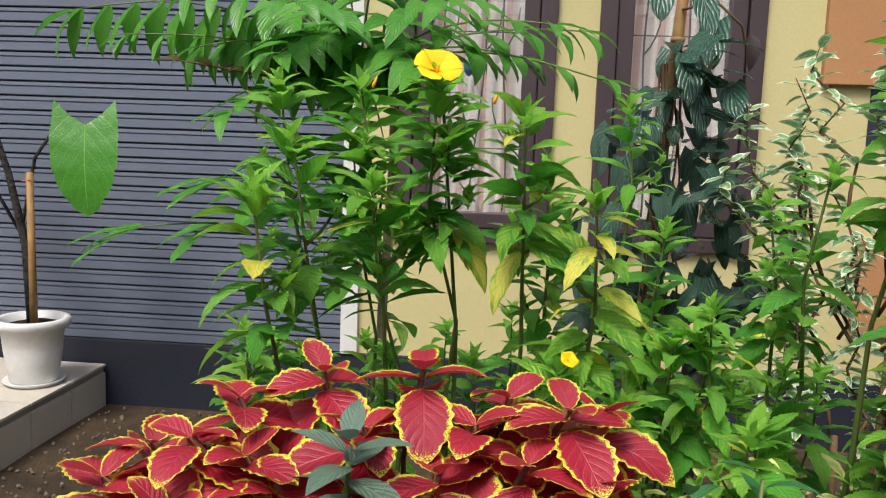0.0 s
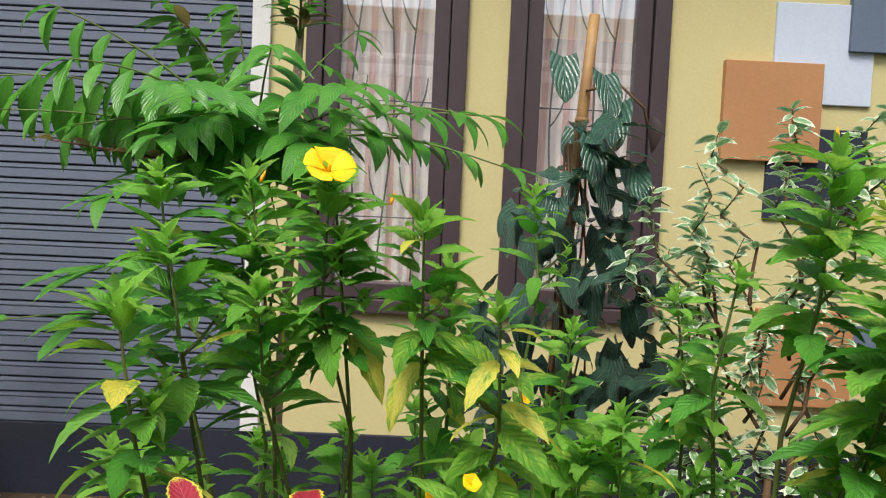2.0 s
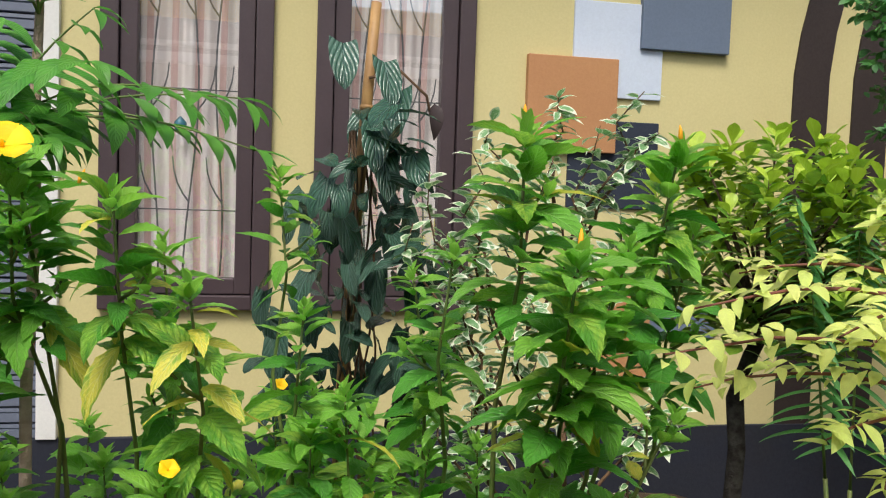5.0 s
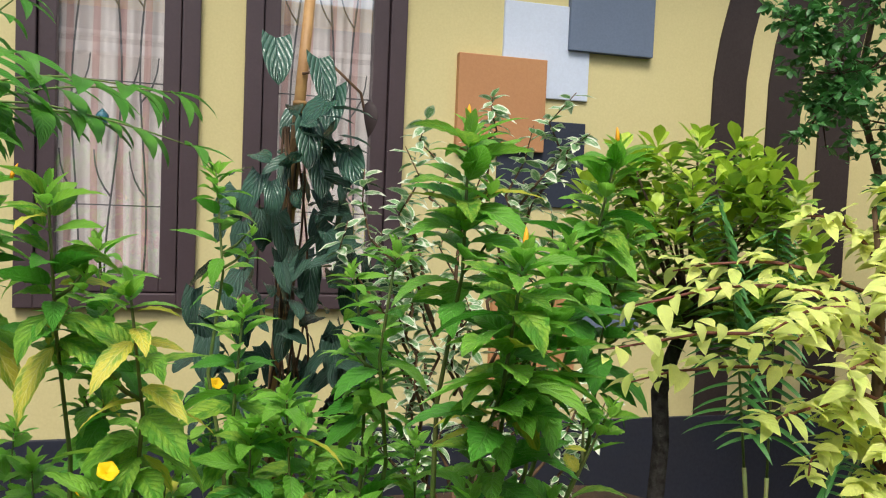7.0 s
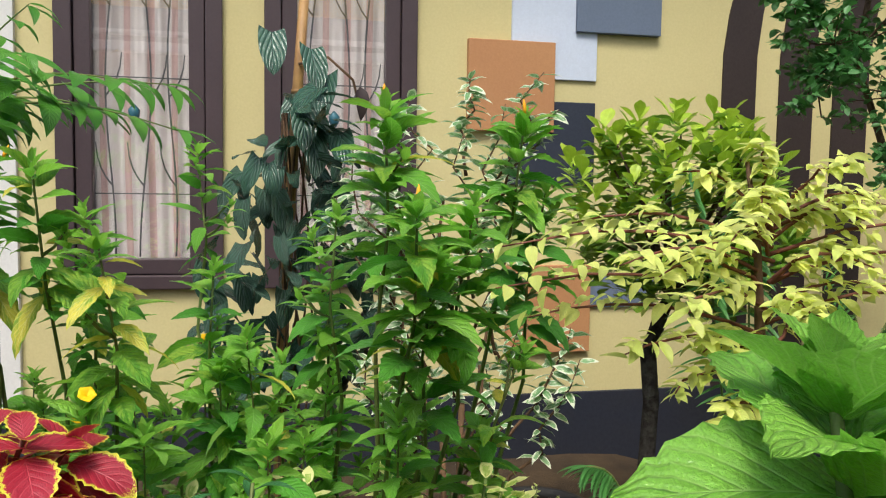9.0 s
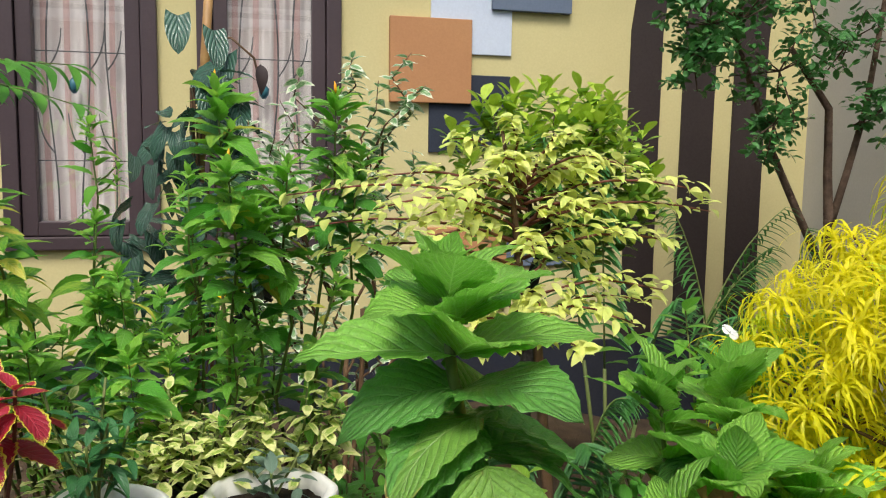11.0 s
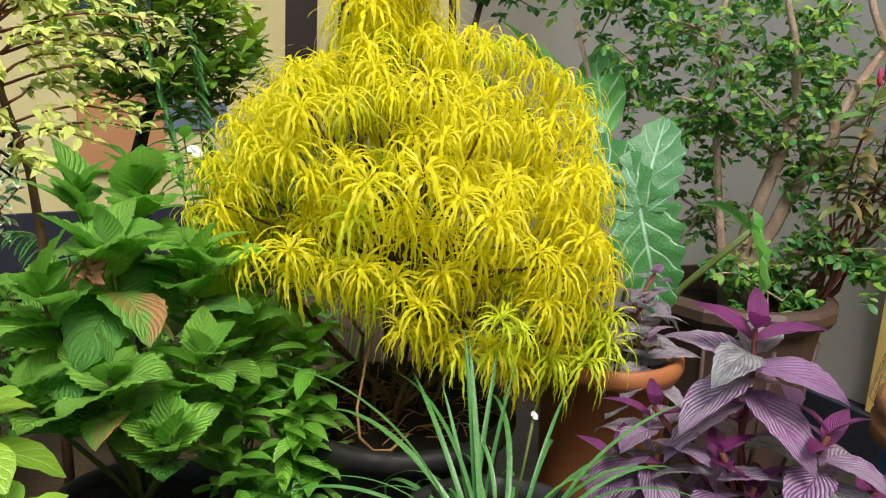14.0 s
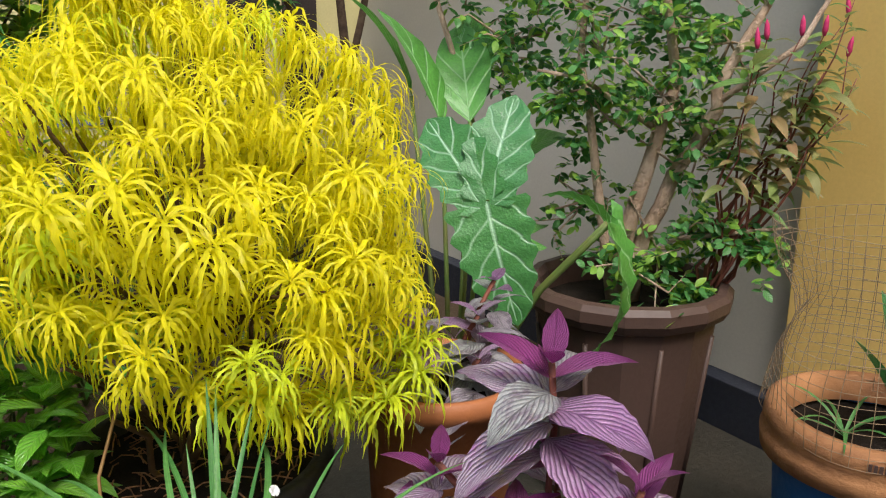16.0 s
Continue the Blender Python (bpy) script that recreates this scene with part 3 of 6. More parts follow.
    box(bm, x0 - 0.1, x1 + 0.1, WY + 0.162, WY + 0.2, WB - 0.1, WT + 0.1)
    part("room_side", bm, PALECURTAIN, w, "dim pale room wall behind the curtain")


window("window_1", *W1)
window("window_2", *W2)

# wall on the east side: white, then a proud ochre face
EX = 3.9
east = thing("wall_east", (EX, 0, 0), "white and ochre painted side wall over a black plinth", "wall", kind="structure")
bm = bmesh.new()
box(bm, EX, EX + 0.16, 0.60, WY + 0.16, 0.0, TOP)
part("wall_face", bm, EASTWALL, east, "greyish white painted wall face")
bm = bmesh.new()
box(bm, EX - 0.05, EX + 0.16, -6, 0.598, 0.0, TOP, 0.004)
part("ochre_face", bm, OCHRE, east, "ochre yellow painted wall face")
bm = bmesh.new()
box(bm, EX - 0.075, EX + 0.16, -6, WY - 0.02, -0.4, -0.002, 0.004)
part("plinth", bm, PLINTH, east, "black painted plinth")
# plain unseen walls added to close the yard; the high south one deepens shade
YARD = surface("weathered_grey_render", (0.26, 0.26, 0.25), (0.18, 0.18, 0.17), 0.8, 1.2, 60, 0.2, 0.2)
for nm, a in (("wall_south", (-6.2, 4.1, -6.16, -6.0, -0.4, 4.3)), ("wall_west", (-6.2, -6.0, -6.0, 3.8, -0.4, 2.6))):
    bm = bmesh.new()
    box(bm, *a)
    whole(nm, bm, YARD, "plain grey wall added out of view to close the yard", "wall", kind="structure")
bm = bmesh.new()
box(bm, -6.2, 4.2, WY - 0.55, WY + 0.3, TOP, TOP + 0.1)
whole("eave", bm, WHITE, "white painted roof eave over the wall", "eave", kind="structure")

# white ledges and an ochre fascia high on the opposite wall, mirrored in the panes
for nm, z0, z1, d, mat, label in (("ledge", 3.26, 3.40, 0.25, WHITE, "long white ledge on the opposite wall"), ("ledge", 3.52, 3.58, 0.2, WHITE, "thin white ledge on the opposite wall"), ("fascia", 3.95, 4.3, 0.12, OCHRE, "ochre painted fascia along the top of the opposite wall")):
    bm = bmesh.new()
    box(bm, -6.0, 3.8, -6.0, -6.0 + d, z0, z1, 0.006)
    whole(nm, bm, mat, label, "wall trim", kind="structure")

# tiled step
step = thing("tiled_step", (-2.6, 2.4, ground_z(-2, 3)), "low cream-tiled step on the soil beside the siding", "step", kind="structure")
bm = bmesh.new()
box(bm, -3.6, -1.668, 0.9, WY - 0.03, -0.2, 0.148)
part("core", bm, GROUT, step)
for i in range(9):
    y0 = WY - 0.032 - 0.3 * (i + 1)
    bm = bmesh.new()
    box(bm, -1.668, -1.656, y0 + 0.003, y0 + 0.297, -0.055, 0.120, 0.002)
    part("tile", bm, TILE, step)
    for j in range(3):
        bm = bmesh.new()
        box(bm, -1.652 - 0.3 * (j + 1) + 0.003, -1.652 - 0.3 * j - 0.001, y0 + 0.003, y0 + 0.297, 0.148, 0.160, 0.002)
        part("tile", bm, TILE, step)


# ---- pots and stands ----
def pot(name, at, r, h, mat, label, group="", taper=0.72, rim=0.012, rim_h=0.03, soil=0.035, sides=44, scallop=0):
    """An open pot with a rolled rim, its soil inside. at: the middle of its base."""
    p = thing(name, at, label, "plant pot", group)
    x, y, z = at
    bm = bmesh.new()
    rb = r * taper
    prof = [(0.001, 0), (rb * 0.94, 0), (rb, 0.008), (rb + (r - rb) * 0.5, h * 0.5), (r - rim * 0.6, h - rim_h), (r + rim * 0.5, h - rim_h + 0.004), (r + rim, h - rim_h * 0.5), (r + rim * 0.8, h - 0.004), (r + rim * 0.2, h), (r - rim * 0.7, h - 0.004), (r - rim * 1.2, h - rim_h), (r - rim * 1.6, h - 0.06), (0.001, h - 0.075)]
    lathe(bm, prof, at, sides)
    if scallop:
        for v in bm.verts:
            dx, dy = v.co.x - x, v.co.y - y
            if math.hypot(dx, dy) > 0.01 and v.co.z - z > 0.01:
                f = 1 + 0.018 * math.cos(scallop * math.atan2(dy, dx)) * min(1, (v.co.z - z) / h * 2)
                v.co.x, v.co.y = x + dx * f, y + dy * f
    part("body", bm, mat, p)
    bm = bmesh.new()
    n = 26
    c = bm.verts.new((x, y, z + h - soil + 0.012))
    rings = []
    for q in (0.35, 0.7, 1.0):
        rings.append([bm.verts.new((x + (r - rim) * q * math.cos(6.28319 * k / n), y + (r - rim) * q * math.sin(6.28319 * k / n), z + h - soil + (0.010 * (1 - q)) + rnd.uniform(-0.004, 0.006))) for k in range(n)])
    for k in range(n):
        bm.faces.new((c, rings[0][k], rings[0][(k + 1) % n]))
        for a, b in zip(rings, rings[1:]):
            bm.faces.new((a[k], b[k], b[(k + 1) % n], a[(k + 1) % n]))
    for f in bm.faces:
        f.smooth = True
    part("soil", bm, POTSOIL, p, "dark crumbly soil")
    return p


def saucer(parent, at, r, mat):
    bm = bmesh.new()
    lathe(bm, [(0.001, 0), (r * 0.85, 0), (r, 0.018), (r * 0.98, 0.022), (r * 0.86, 0.012), (0.001, 0.01)], at, 40)
    part("saucer", bm, mat, parent)


wp = pot("plant_pot", (-1.80, 3.25, 0.172), 0.135, 0.275, WHITEPOT, "round white plastic pot on a saucer on the tiled step", rim=0.016, rim_h=0.045)
saucer(wp, (-1.80, 3.25, 0.160), 0.125, WHITEPOT)


def rack(x0, x1, y0, y1, z, label):
    """A black slatted plant stand."""
    s = thing("plant_stand", ((x0 + x1) / 2, (y0 + y1) / 2, -0.19), label, "plant stand", "black plant stands")
    n = max(3, round((y1 - y0) / 0.065))
    for i in range(n):
        bm = bmesh.new()
        yy = y0 + (y1 - y0) * (i + 0.5) / n
        box(bm, x0, x1, yy - 0.022, yy + 0.022, z - 0.018, z, 0.003)
        part("slat", bm, BLACKIRON, s)
    for xx in (x0 + 0.03, x1 - 0.03):
        bm = bmesh.new()
        box(bm, xx - 0.016, xx + 0.016, y0, y1, z - 0.05, z - 0.02, 0.003)
        part("bearer", bm, BLACKIRON, s)
        for yy in (y0 + 0.03, y1 - 0.03):
            bm = bmesh.new()
            box(bm, xx - 0.016, xx + 0.016, yy - 0.016, yy + 0.016, ground_z(xx, yy) + 0.0, z - 0.05, 0.003)
            part("leg", bm, BLACKIRON, s)
    return s


rack(-0.28, 0.98, 0.66, 1.22, 0.46, "low black slatted stand full of pots")
rack(0.02, 0.86, 0.16, 0.60, 0.26, "lower black slatted stand for small pots")
potA = pot("plant_pot", (0.485, 0.86, 0.46), 0.105, 0.215, WHITEPOT, "stained white plastic pot with a rolled rim on the black stand", "white pots on the stand", 0.7)
potB = pot("plant_pot", (0.765, 0.93, 0.46), 0.108, 0.195, WHITEPOT, "white scalloped plastic pot on the black stand", "white pots on the stand", 0.72, scallop=10)
bm = bmesh.new()
box(bm, 0.44, 0.80, 1.07, 1.19, 0.46, 0.58, 0.012)
pl = thing("planter_box", (0.62, 1.13, 0.46), "long grey plastic planter on the black stand", "planter")
part("body", bm, GREYPOT, pl)
bm = bmesh.new()
box(bm, 0.455, 0.785, 1.085, 1.175, 0.575, 0.586)
part("soil", bm, POTSOIL, pl)
coleus_pot = pot("plant_pot", (0.10, 0.86, 0.46), 0.17, 0.20, BLACKPOT, "wide black plastic pot under the coleus on the stand")
pot("plant_pot", (0.36, 0.62 + 0.10, 0.46), 0.075, 0.17, WHITEPOT, "small white pot at the edge of the stand", "white pots on the stand")
alo_pot = pot("plant_pot", (0.42, 0.35, 0.26), 0.085, 0.17, WHITEPOT, "white pot of small alocasia on the lower stand", "white pots on the stand")
pot("plant_pot", (0.60, 0.27, 0.26), 0.07, 0.14, WHITEPOT, "small white pot on the lower stand", "white pots on the stand")
red_pot = pot("plant_pot", (0.72, 0.52, 0.26), 0.08, 0.14, BLACKPOT, "black nursery pot on the lower stand")
bowl = pot("bowl_pot", (1.42, 2.42, ground_z(1.42, 2.42)), 0.19, 0.24, BLACKPOT, "wide dark bowl pot with small creeping plants", taper=0.6)
potD = pot("plant_pot", (1.93, 0.52, -0.178), 0.24, 0.60, BLACKPOT, "large black pot with a brown rim under the golden shrub", rim=0.02, rim_h=0.05)
opot = pot("plant_pot", (2.36, 0.34, -0.178), 0.155, 0.73, TERRA, "terracotta-coloured pot on the floor", rim=0.014, rim_h=0.05)
hydpot = pot("plant_pot", (1.02, 0.36, -0.178), 0.14, 0.55, BLACKPOT, "black pot hidden among hydrangea leaves")
hydpot2 = pot("plant_pot", (1.38, 0.52, -0.178), 0.16, 0.5, BLACKPOT, "black pot under the hydrangea bush")
strappot = pot("plant_pot", (1.80, -0.06, -0.178), 0.15, 0.66, BLACKPOT, "black pot of strap-leaved lily")
purppot = pot("plant_pot", (2.25, -0.16, -0.178), 0.15, 0.62, BLACKPOT, "black pot of purple-leaved plant")
limepot = pot("plant_pot", (1.03, -0.06, -0.178), 0.14, 0.78, BLACKPOT, "black pot of lime-leaved rosettes")
bluepot = pot("plant_pot", (3.27, -0.03, -0.178), 0.215, 0.53, BLUE, "large bright blue pot with an orange clay rim", taper=0.78, rim=0.004, rim_h=0.02, soil=0.05)
bm = bmesh.new()
lathe(bm, [(0.212, 0.0), (0.236, 0.004), (0.240, 0.045), (0.228, 0.062), (0.236, 0.075), (0.232, 0.105), (0.214, 0.115), (0.190, 0.108), (0.186, 0.05)], (3.27, -0.03, 0.265), 48)
part("rim", bm, CLAY, bluepot, "worn orange clay rim with bark texture")
bm = bmesh.new()
for k in range(11):
    if k == 5:
        continue
    a = 3.62 + 0.042 * k
    bmesh.ops.create_cube(bm, size=1.0, matrix=Matrix.LocRotScale((3.27 + 0.2355 * math.cos(a), -0.03 + 0.2355 * math.sin(a), 0.353), Euler((0, 0, a)), (0.004, 0.0065, 0.015)))
part("lettering", bm, BROWNPOT, bluepot, "worn dark lettering pressed into the rim")
bpot = thing("plant_pot", (3.24, 0.72, -0.19), "large octagonal brown plastic pot with a wide rim", "plant pot")
bm = bmesh.new()
lathe(bm, [(0.001, 0), (0.19, 0), (0.20, 0.02), (0.262, 0.60), (0.285, 0.61), (0.30, 0.635), (0.30, 0.665), (0.286, 0.68), (0.262, 0.682), (0.25, 0.66), (0.245, 0.58), (0.001, 0.57)], (3.24, 0.72, -0.19), 16)
for f in bm.faces:
    f.smooth = False
part("body", bm, BROWNPOT, bpot)
bm = bmesh.new()
lathe(bm, [(0.001, 0.62), (0.12, 0.615), (0.25, 0.60)], (3.24, 0.72, -0.19), 24)
part("soil", bm, POTSOIL, bpot)
for k in range(8):
    bm = bmesh.new()
    a = 0.3927 + 0.7854 * k
    tube(bm, [(3.24 + r * math.cos(a), 0.72 + r * math.sin(a), -0.19 + z) for r, z in ((0.203, 0.03), (0.258, 0.56))], 0.008, 6)
    part("rib", bm, BROWNPOT, bpot)
bm = bmesh.new()
tube(bm, [(1.9, 0.30, 0.03), (2.15, 0.20, 0.05), (2.6, 0.34, 0.06)], 0.028, 12)
for x, y in ((1.95, 0.28), (2.5, 0.31)):
    box(bm, x - 0.03, x + 0.03, y - 0.05, y + 0.05, -0.2, 0.03)
whole("drain_pipe", bm, GREYPIPE, "grey plastic pipe lying between the pots", "pipe")
bm = bmesh.new()
rod = [(0.722, 2.2, 0.70), (0.76, 2.2, 0.765), (0.80, 2.2, 0.83), (0.845, 2.2, 0.895)]
for a, b in zip(rod, rod[1:]):
    tube(bm, [a, b], 0.036, 14)
for i in range(9):
    q = Vector(rod[0]).lerp(Vector(rod[-1]), i / 8)
    tube(bm, [q, q + Vector((0.006, 0, 0.0095))], 0.041, 14)
tube(bm, [(0.722, 2.2, 0.70), (0.70, 2.2, 0.4), (0.69, 2.2, ground_z(0.69, 2.2))], 0.036, 14)
whole("corrugated_hose", bm, BLACKPOT, "black corrugated hose rising beside the climber", "hose")

# wire netting round the blue pot
net = thing("wire_netting", (3.27, -0.03, 0.365), "rusty square wire netting rolled round the pot", "wire netting")
bm = bmesh.new()
cx, cy = 3.25, -0.01
N = 44
def net_r(a, z):
    return 0.215 + 0.02 * math.sin(3 * a + 9 * z) - 0.05 * math.exp(-((z - 0.62) / 0.09) ** 2)
for i in range(N):
    a = 6.28319 * i / N
    bm = bmesh.new()
    tube(bm, [(cx + net_r(a, z) * math.cos(a), cy + net_r(a, z) * math.sin(a), z) for z in [0.345 + 0.05 * j for j in range(10)]], 0.0009, 3, False)
    part("upright_wire", bm, WIRE, net)
for j in range(19):
    z = 0.345 + 0.025 * j
    bm = bmesh.new()
    tube(bm, [(cx + net_r(a, z) * math.cos(a), cy + net_r(a, z) * math.sin(a), z) for a in [6.28319 * i / N for i in range(N + 1)]], 0.0009, 3, False)
    part("wire_hoop", bm, WIRE, net)


# ---- plants ----
T_G = [blade("leaf", 1.0, 0.40, L_TURN, lance, 15, f, d, 0.07, 0.02, 0, 1, 0, sd) for d, f, sd in ((0.2, 0.32, 0.0), (0.5, 0.22, 0.08), (0.8, 0.30, -0.08))]
T_O = [blade("leaf", 1.0, 0.43, L_TURN2, lance, 15, f, d, 0.07, 0.02, 0, 1, 0, sd) for d, f, sd in ((0.35, 0.25, 0.06), (0.7, 0.18, -0.06))]
T_Y = [blade("leaf", 1.0, 0.40, L_YOUNG, lance, 13, 0.45, d, 0.08, 0.03) for d in (0.2, 0.5)]
T_W = [blade("leaf", 1.0, 0.36, L_YELL, lance, 13, 0.22, d, 0.06, 0.03) for d in (0.3, 0.6)]
T_H = [blade("leaf", 1.0, 0.40, L_HALF, lance, 13, 0.28, d, 0.06, 0.02) for d in (0.4, 0.8)]


def flower_mesh(name, mat, size, petals=5, width=0.95, lift=0.45, throat=None):
    bm = bmesh.new()
    for k in range(petals):
        a = 6.28319 * k / petals
        n = 5
        rows = []
        for i in range(n + 1):
            v = i / n
            w = size * 0.5 * width * (0.18 + 0.82 * math.sin(1.75 * v) ** 0.9)
            r = size * (0.05 + 0.55 * v)
            z = size * (lift * v - 0.22 * v * v * v)
            row = []
            for u in (-1, -0.4, 0.4, 1):
                x, y, zz = u * w, r - (0.10 * size * u * u if i == n else 0), z + 0.05 * size * u * u + 0.02 * size * math.sin(5 * u + k)
                row.append(bm.verts.new((x * math.cos(a) - y * math.sin(a), x * math.sin(a) + y * math.cos(a), zz)))
            rows.append(row)
        for r0, r1 in zip(rows, rows[1:]):
            for q in range(3):
                bm.faces.new((r0[q], r0[q + 1], r1[q + 1], r1[q])).smooth = True
    tube(bm, [(0, 0, 0), (0, 0, size * 0.22)], [size * 0.05, size * 0.03], 6)
    return mesh_of(name, bm, mat)


FLOWER = flower_mesh("flower", PETAL, 0.050, 5, 0.66, 0.42)
SMALLFLOWER = flower_mesh("flower", PETAL, 0.018)
bm = bmesh.new()
tube(bm, [(0, 0, 0), (0.001, 0.004, 0.012), (0.002, 0.006, 0.026), (0.004, 0.008, 0.038)], [0.004, 0.0055, 0.0045, 0.001], 7)
BUD = mesh_of("bud", bm, ORANGEBUD)


def alder(top, foot, leaves=34, size=0.085, span=0.45, bud=None, yellow=0.12, thick=0.0045, label="", lean=None, bare=0.0):
    """A yellow alder stem: a leafy head that opens downwards, a bare brown foot."""
    p = thing("yellow_alder", foot, label or "leafy green yellow-alder stem with toothed drooping leaves", "shrub", "yellow alder shrubs")
    pts = wander(foot, top, 9, 0.012)
    bm = bmesh.new()
    cut = 6
    tube(bm, pts[:cut], [thick * (1.35 - 0.5 * i / 9) for i in range(cut)], 6)
    part("lower_stem", bm, STEMBROWN, p)
    bm = bmesh.new()
    tube(bm, pts[cut - 1:], [thick * (1.05 - 0.7 * i / (10 - cut)) for i in range(11 - cut)], 6)
    part("upper_stem", bm, STEMGREEN, p)
    top, foot = Vector(top), Vector(foot)
    height = (top - foot).length
    a0 = rnd.random() * 6

    def along(f):
        i = min(8, int(f * 9))
        return pts[i].lerp(pts[i + 1], f * 9 - i)

    def rosette(at, n, scale):
        """The crinkled young leaves that close a shoot."""
        for k in range(n):
            attach("leaf", rnd.choice(T_Y) if k < n * 0.6 else rnd.choice(T_G), p, at - Vector((0, 0, 0.004 * k)), a0 + GOLD * k, 1.25 - 1.0 * k / n + rnd.uniform(-0.15, 0.15), 0, size * scale * (0.28 + 0.5 * k / n))

    rosette(top, 8, 0.95)
    span *= 0.95
    k = 0
    s = 0.07
    while s < 1.0:
        # nodes with one to three leaves, wider apart lower down
        at = along(1 - s * span / height)
        for _ in range(rnd.choice((1, 2, 2, 3))):
            k += 1
            az = a0 + GOLD * k + rnd.uniform(-0.5, 0.5)
            L = size * min(1.05, 0.66 + 0.8 * s) * rnd.uniform(0.6, 1.15)
            el = 0.60 - 0.70 * s + rnd.uniform(-0.5, 0.45)
            q = rnd.random()
            me = rnd.choice(T_W) if q < yellow * 0.4 and s > 0.12 else rnd.choice(T_H) if q < 0.13 + yellow * 1.1 else rnd.choice(T_Y) if s < 0.3 and q > 0.65 else rnd.choice(T_O) if q > 0.55 + 0.2 * (1 - s) else rnd.choice(T_G)
            if me in T_W:
                el -= 0.35
            attach("leaf", me, p, at + Vector((-math.sin(az), math.cos(az), 0.3)) * thick * 1.2, az, el, rnd.uniform(-0.5, 0.5), L)
        s += rnd.uniform(0.55, 1.5) * 2.0 / (leaves * 1.05)
    for side in range(2 if leaves > 24 else 1):
        # a short side shoot with its own small rosette
        f = 1 - rnd.uniform(0.35, 0.95) * span / height
        a = along(f)
        az = rnd.random() * 6.28
        b = a + Vector((-math.sin(az), math.cos(az), 0.9)) * rnd.uniform(0.03, 0.06)
        bm = bmesh.new()
        tube(bm, [a, a.lerp(b, 0.5) + Vector((0, 0, -0.005)), b], [thick * 0.6, thick * 0.5, thick * 0.35], 5)
        part("side_shoot", bm, STEMGREEN, p)
        rosette(b, 6, 0.75)
    if bud:
        attach("bud", BUD, p, top + Vector((0, 0, 0.006)), rnd.random() * 6, bud, 0, 0.55)
    return p


def foot_of(x, y, z, dx=0.0, dy=0.1):
    y = max(y + dy, 1.34 + 0.25 * abs(math.sin(37 * x)))
    return (x + dx, y, ground_z(x + dx, y))


# tall stems before the first window
for x, y, z, n, sz, dx, yl in ((-0.122, 1.15, 1.322, 34, 0.085, 0.10, 0.16), (-0.062, 1.0, 1.249, 40, 0.085, 0.10, 0.06), (-0.088, 0.92, 1.189, 36, 0.09, 0.14, 0.2),
                               (0.118, 1.04, 1.315, 52, 0.085, 0.03, 0.05), (-0.017, 1.2, 1.329, 40, 0.085, 0.08, 0.05), (0.225, 1.0, 1.284, 40, 0.08, 0.03, 0.5),
                               (0.311, 0.95, 1.189, 32, 0.082, 0.02, 0.55), (0.439, 1.22, 1.131, 24, 0.08, 0.0, 0.1), (0.40, 1.42, 1.325, 26, 0.065, 0.03, 0.03),
                               (0.035, 1.02, 1.19, 36, 0.085, 0.06, 0.12), (-0.03, 1.22, 1.235, 40, 0.09, 0.08, 0.05), (0.26, 1.14, 1.22, 30, 0.08, 0.0, 0.2)):
    alder((x, y, z), foot_of(x, y, z, dx), n, sz, rnd.uniform(0.20, 0.29), None, yl)
fl = alder((0.116, 1.02, 1.325), foot_of(0.116, 1.02, 1.3, 0.02), 26, 0.08, 0.25, None, 0.02, label="flowering yellow-alder stem with one open bright yellow flower")
attach("flower", FLOWER, fl, (0.116, 1.0, 1.325), 0.3, 0.75)
for at in ((0.185, 1.03, 1.29), (0.02, 1.1, 1.31)):
    attach("bud", BUD, fl, at, 2.0, 0.6, 0, 0.45)
# the bush before the second window and the panels
for x, y, z, n, sz, dx, yl, b in ((0.678, 0.98, 1.372, 46, 0.092, 0.02, 0.10, 0.1), (0.892, 1.02, 1.362, 46, 0.088, -0.06, 0.03, 0.1), (0.698, 0.84, 1.235, 44, 0.095, 0.02, 0.10, 0.5), (0.625, 1.1, 1.225, 34, 0.075, 0.08, 0.05, None),
                               (0.60, 1.28, 1.18, 30, 0.07, 0.1, 0.03, None), (0.80, 0.95, 1.24, 40, 0.09, 0.0, 0.04, None), (0.95, 1.08, 1.26, 38, 0.085, -0.1, 0.03, None), (0.74, 0.92, 1.17, 36, 0.10, 0.02, 0.12, None), (0.892, 1.0, 1.03, 16, 0.07, -0.12, 0.5, None)):
    alder((x, y, z), foot_of(x, y, z, dx), n, sz, rnd.uniform(0.24, 0.32), b, yl, label="leafy yellow-alder stem topped by a narrow orange bud" if b else "")
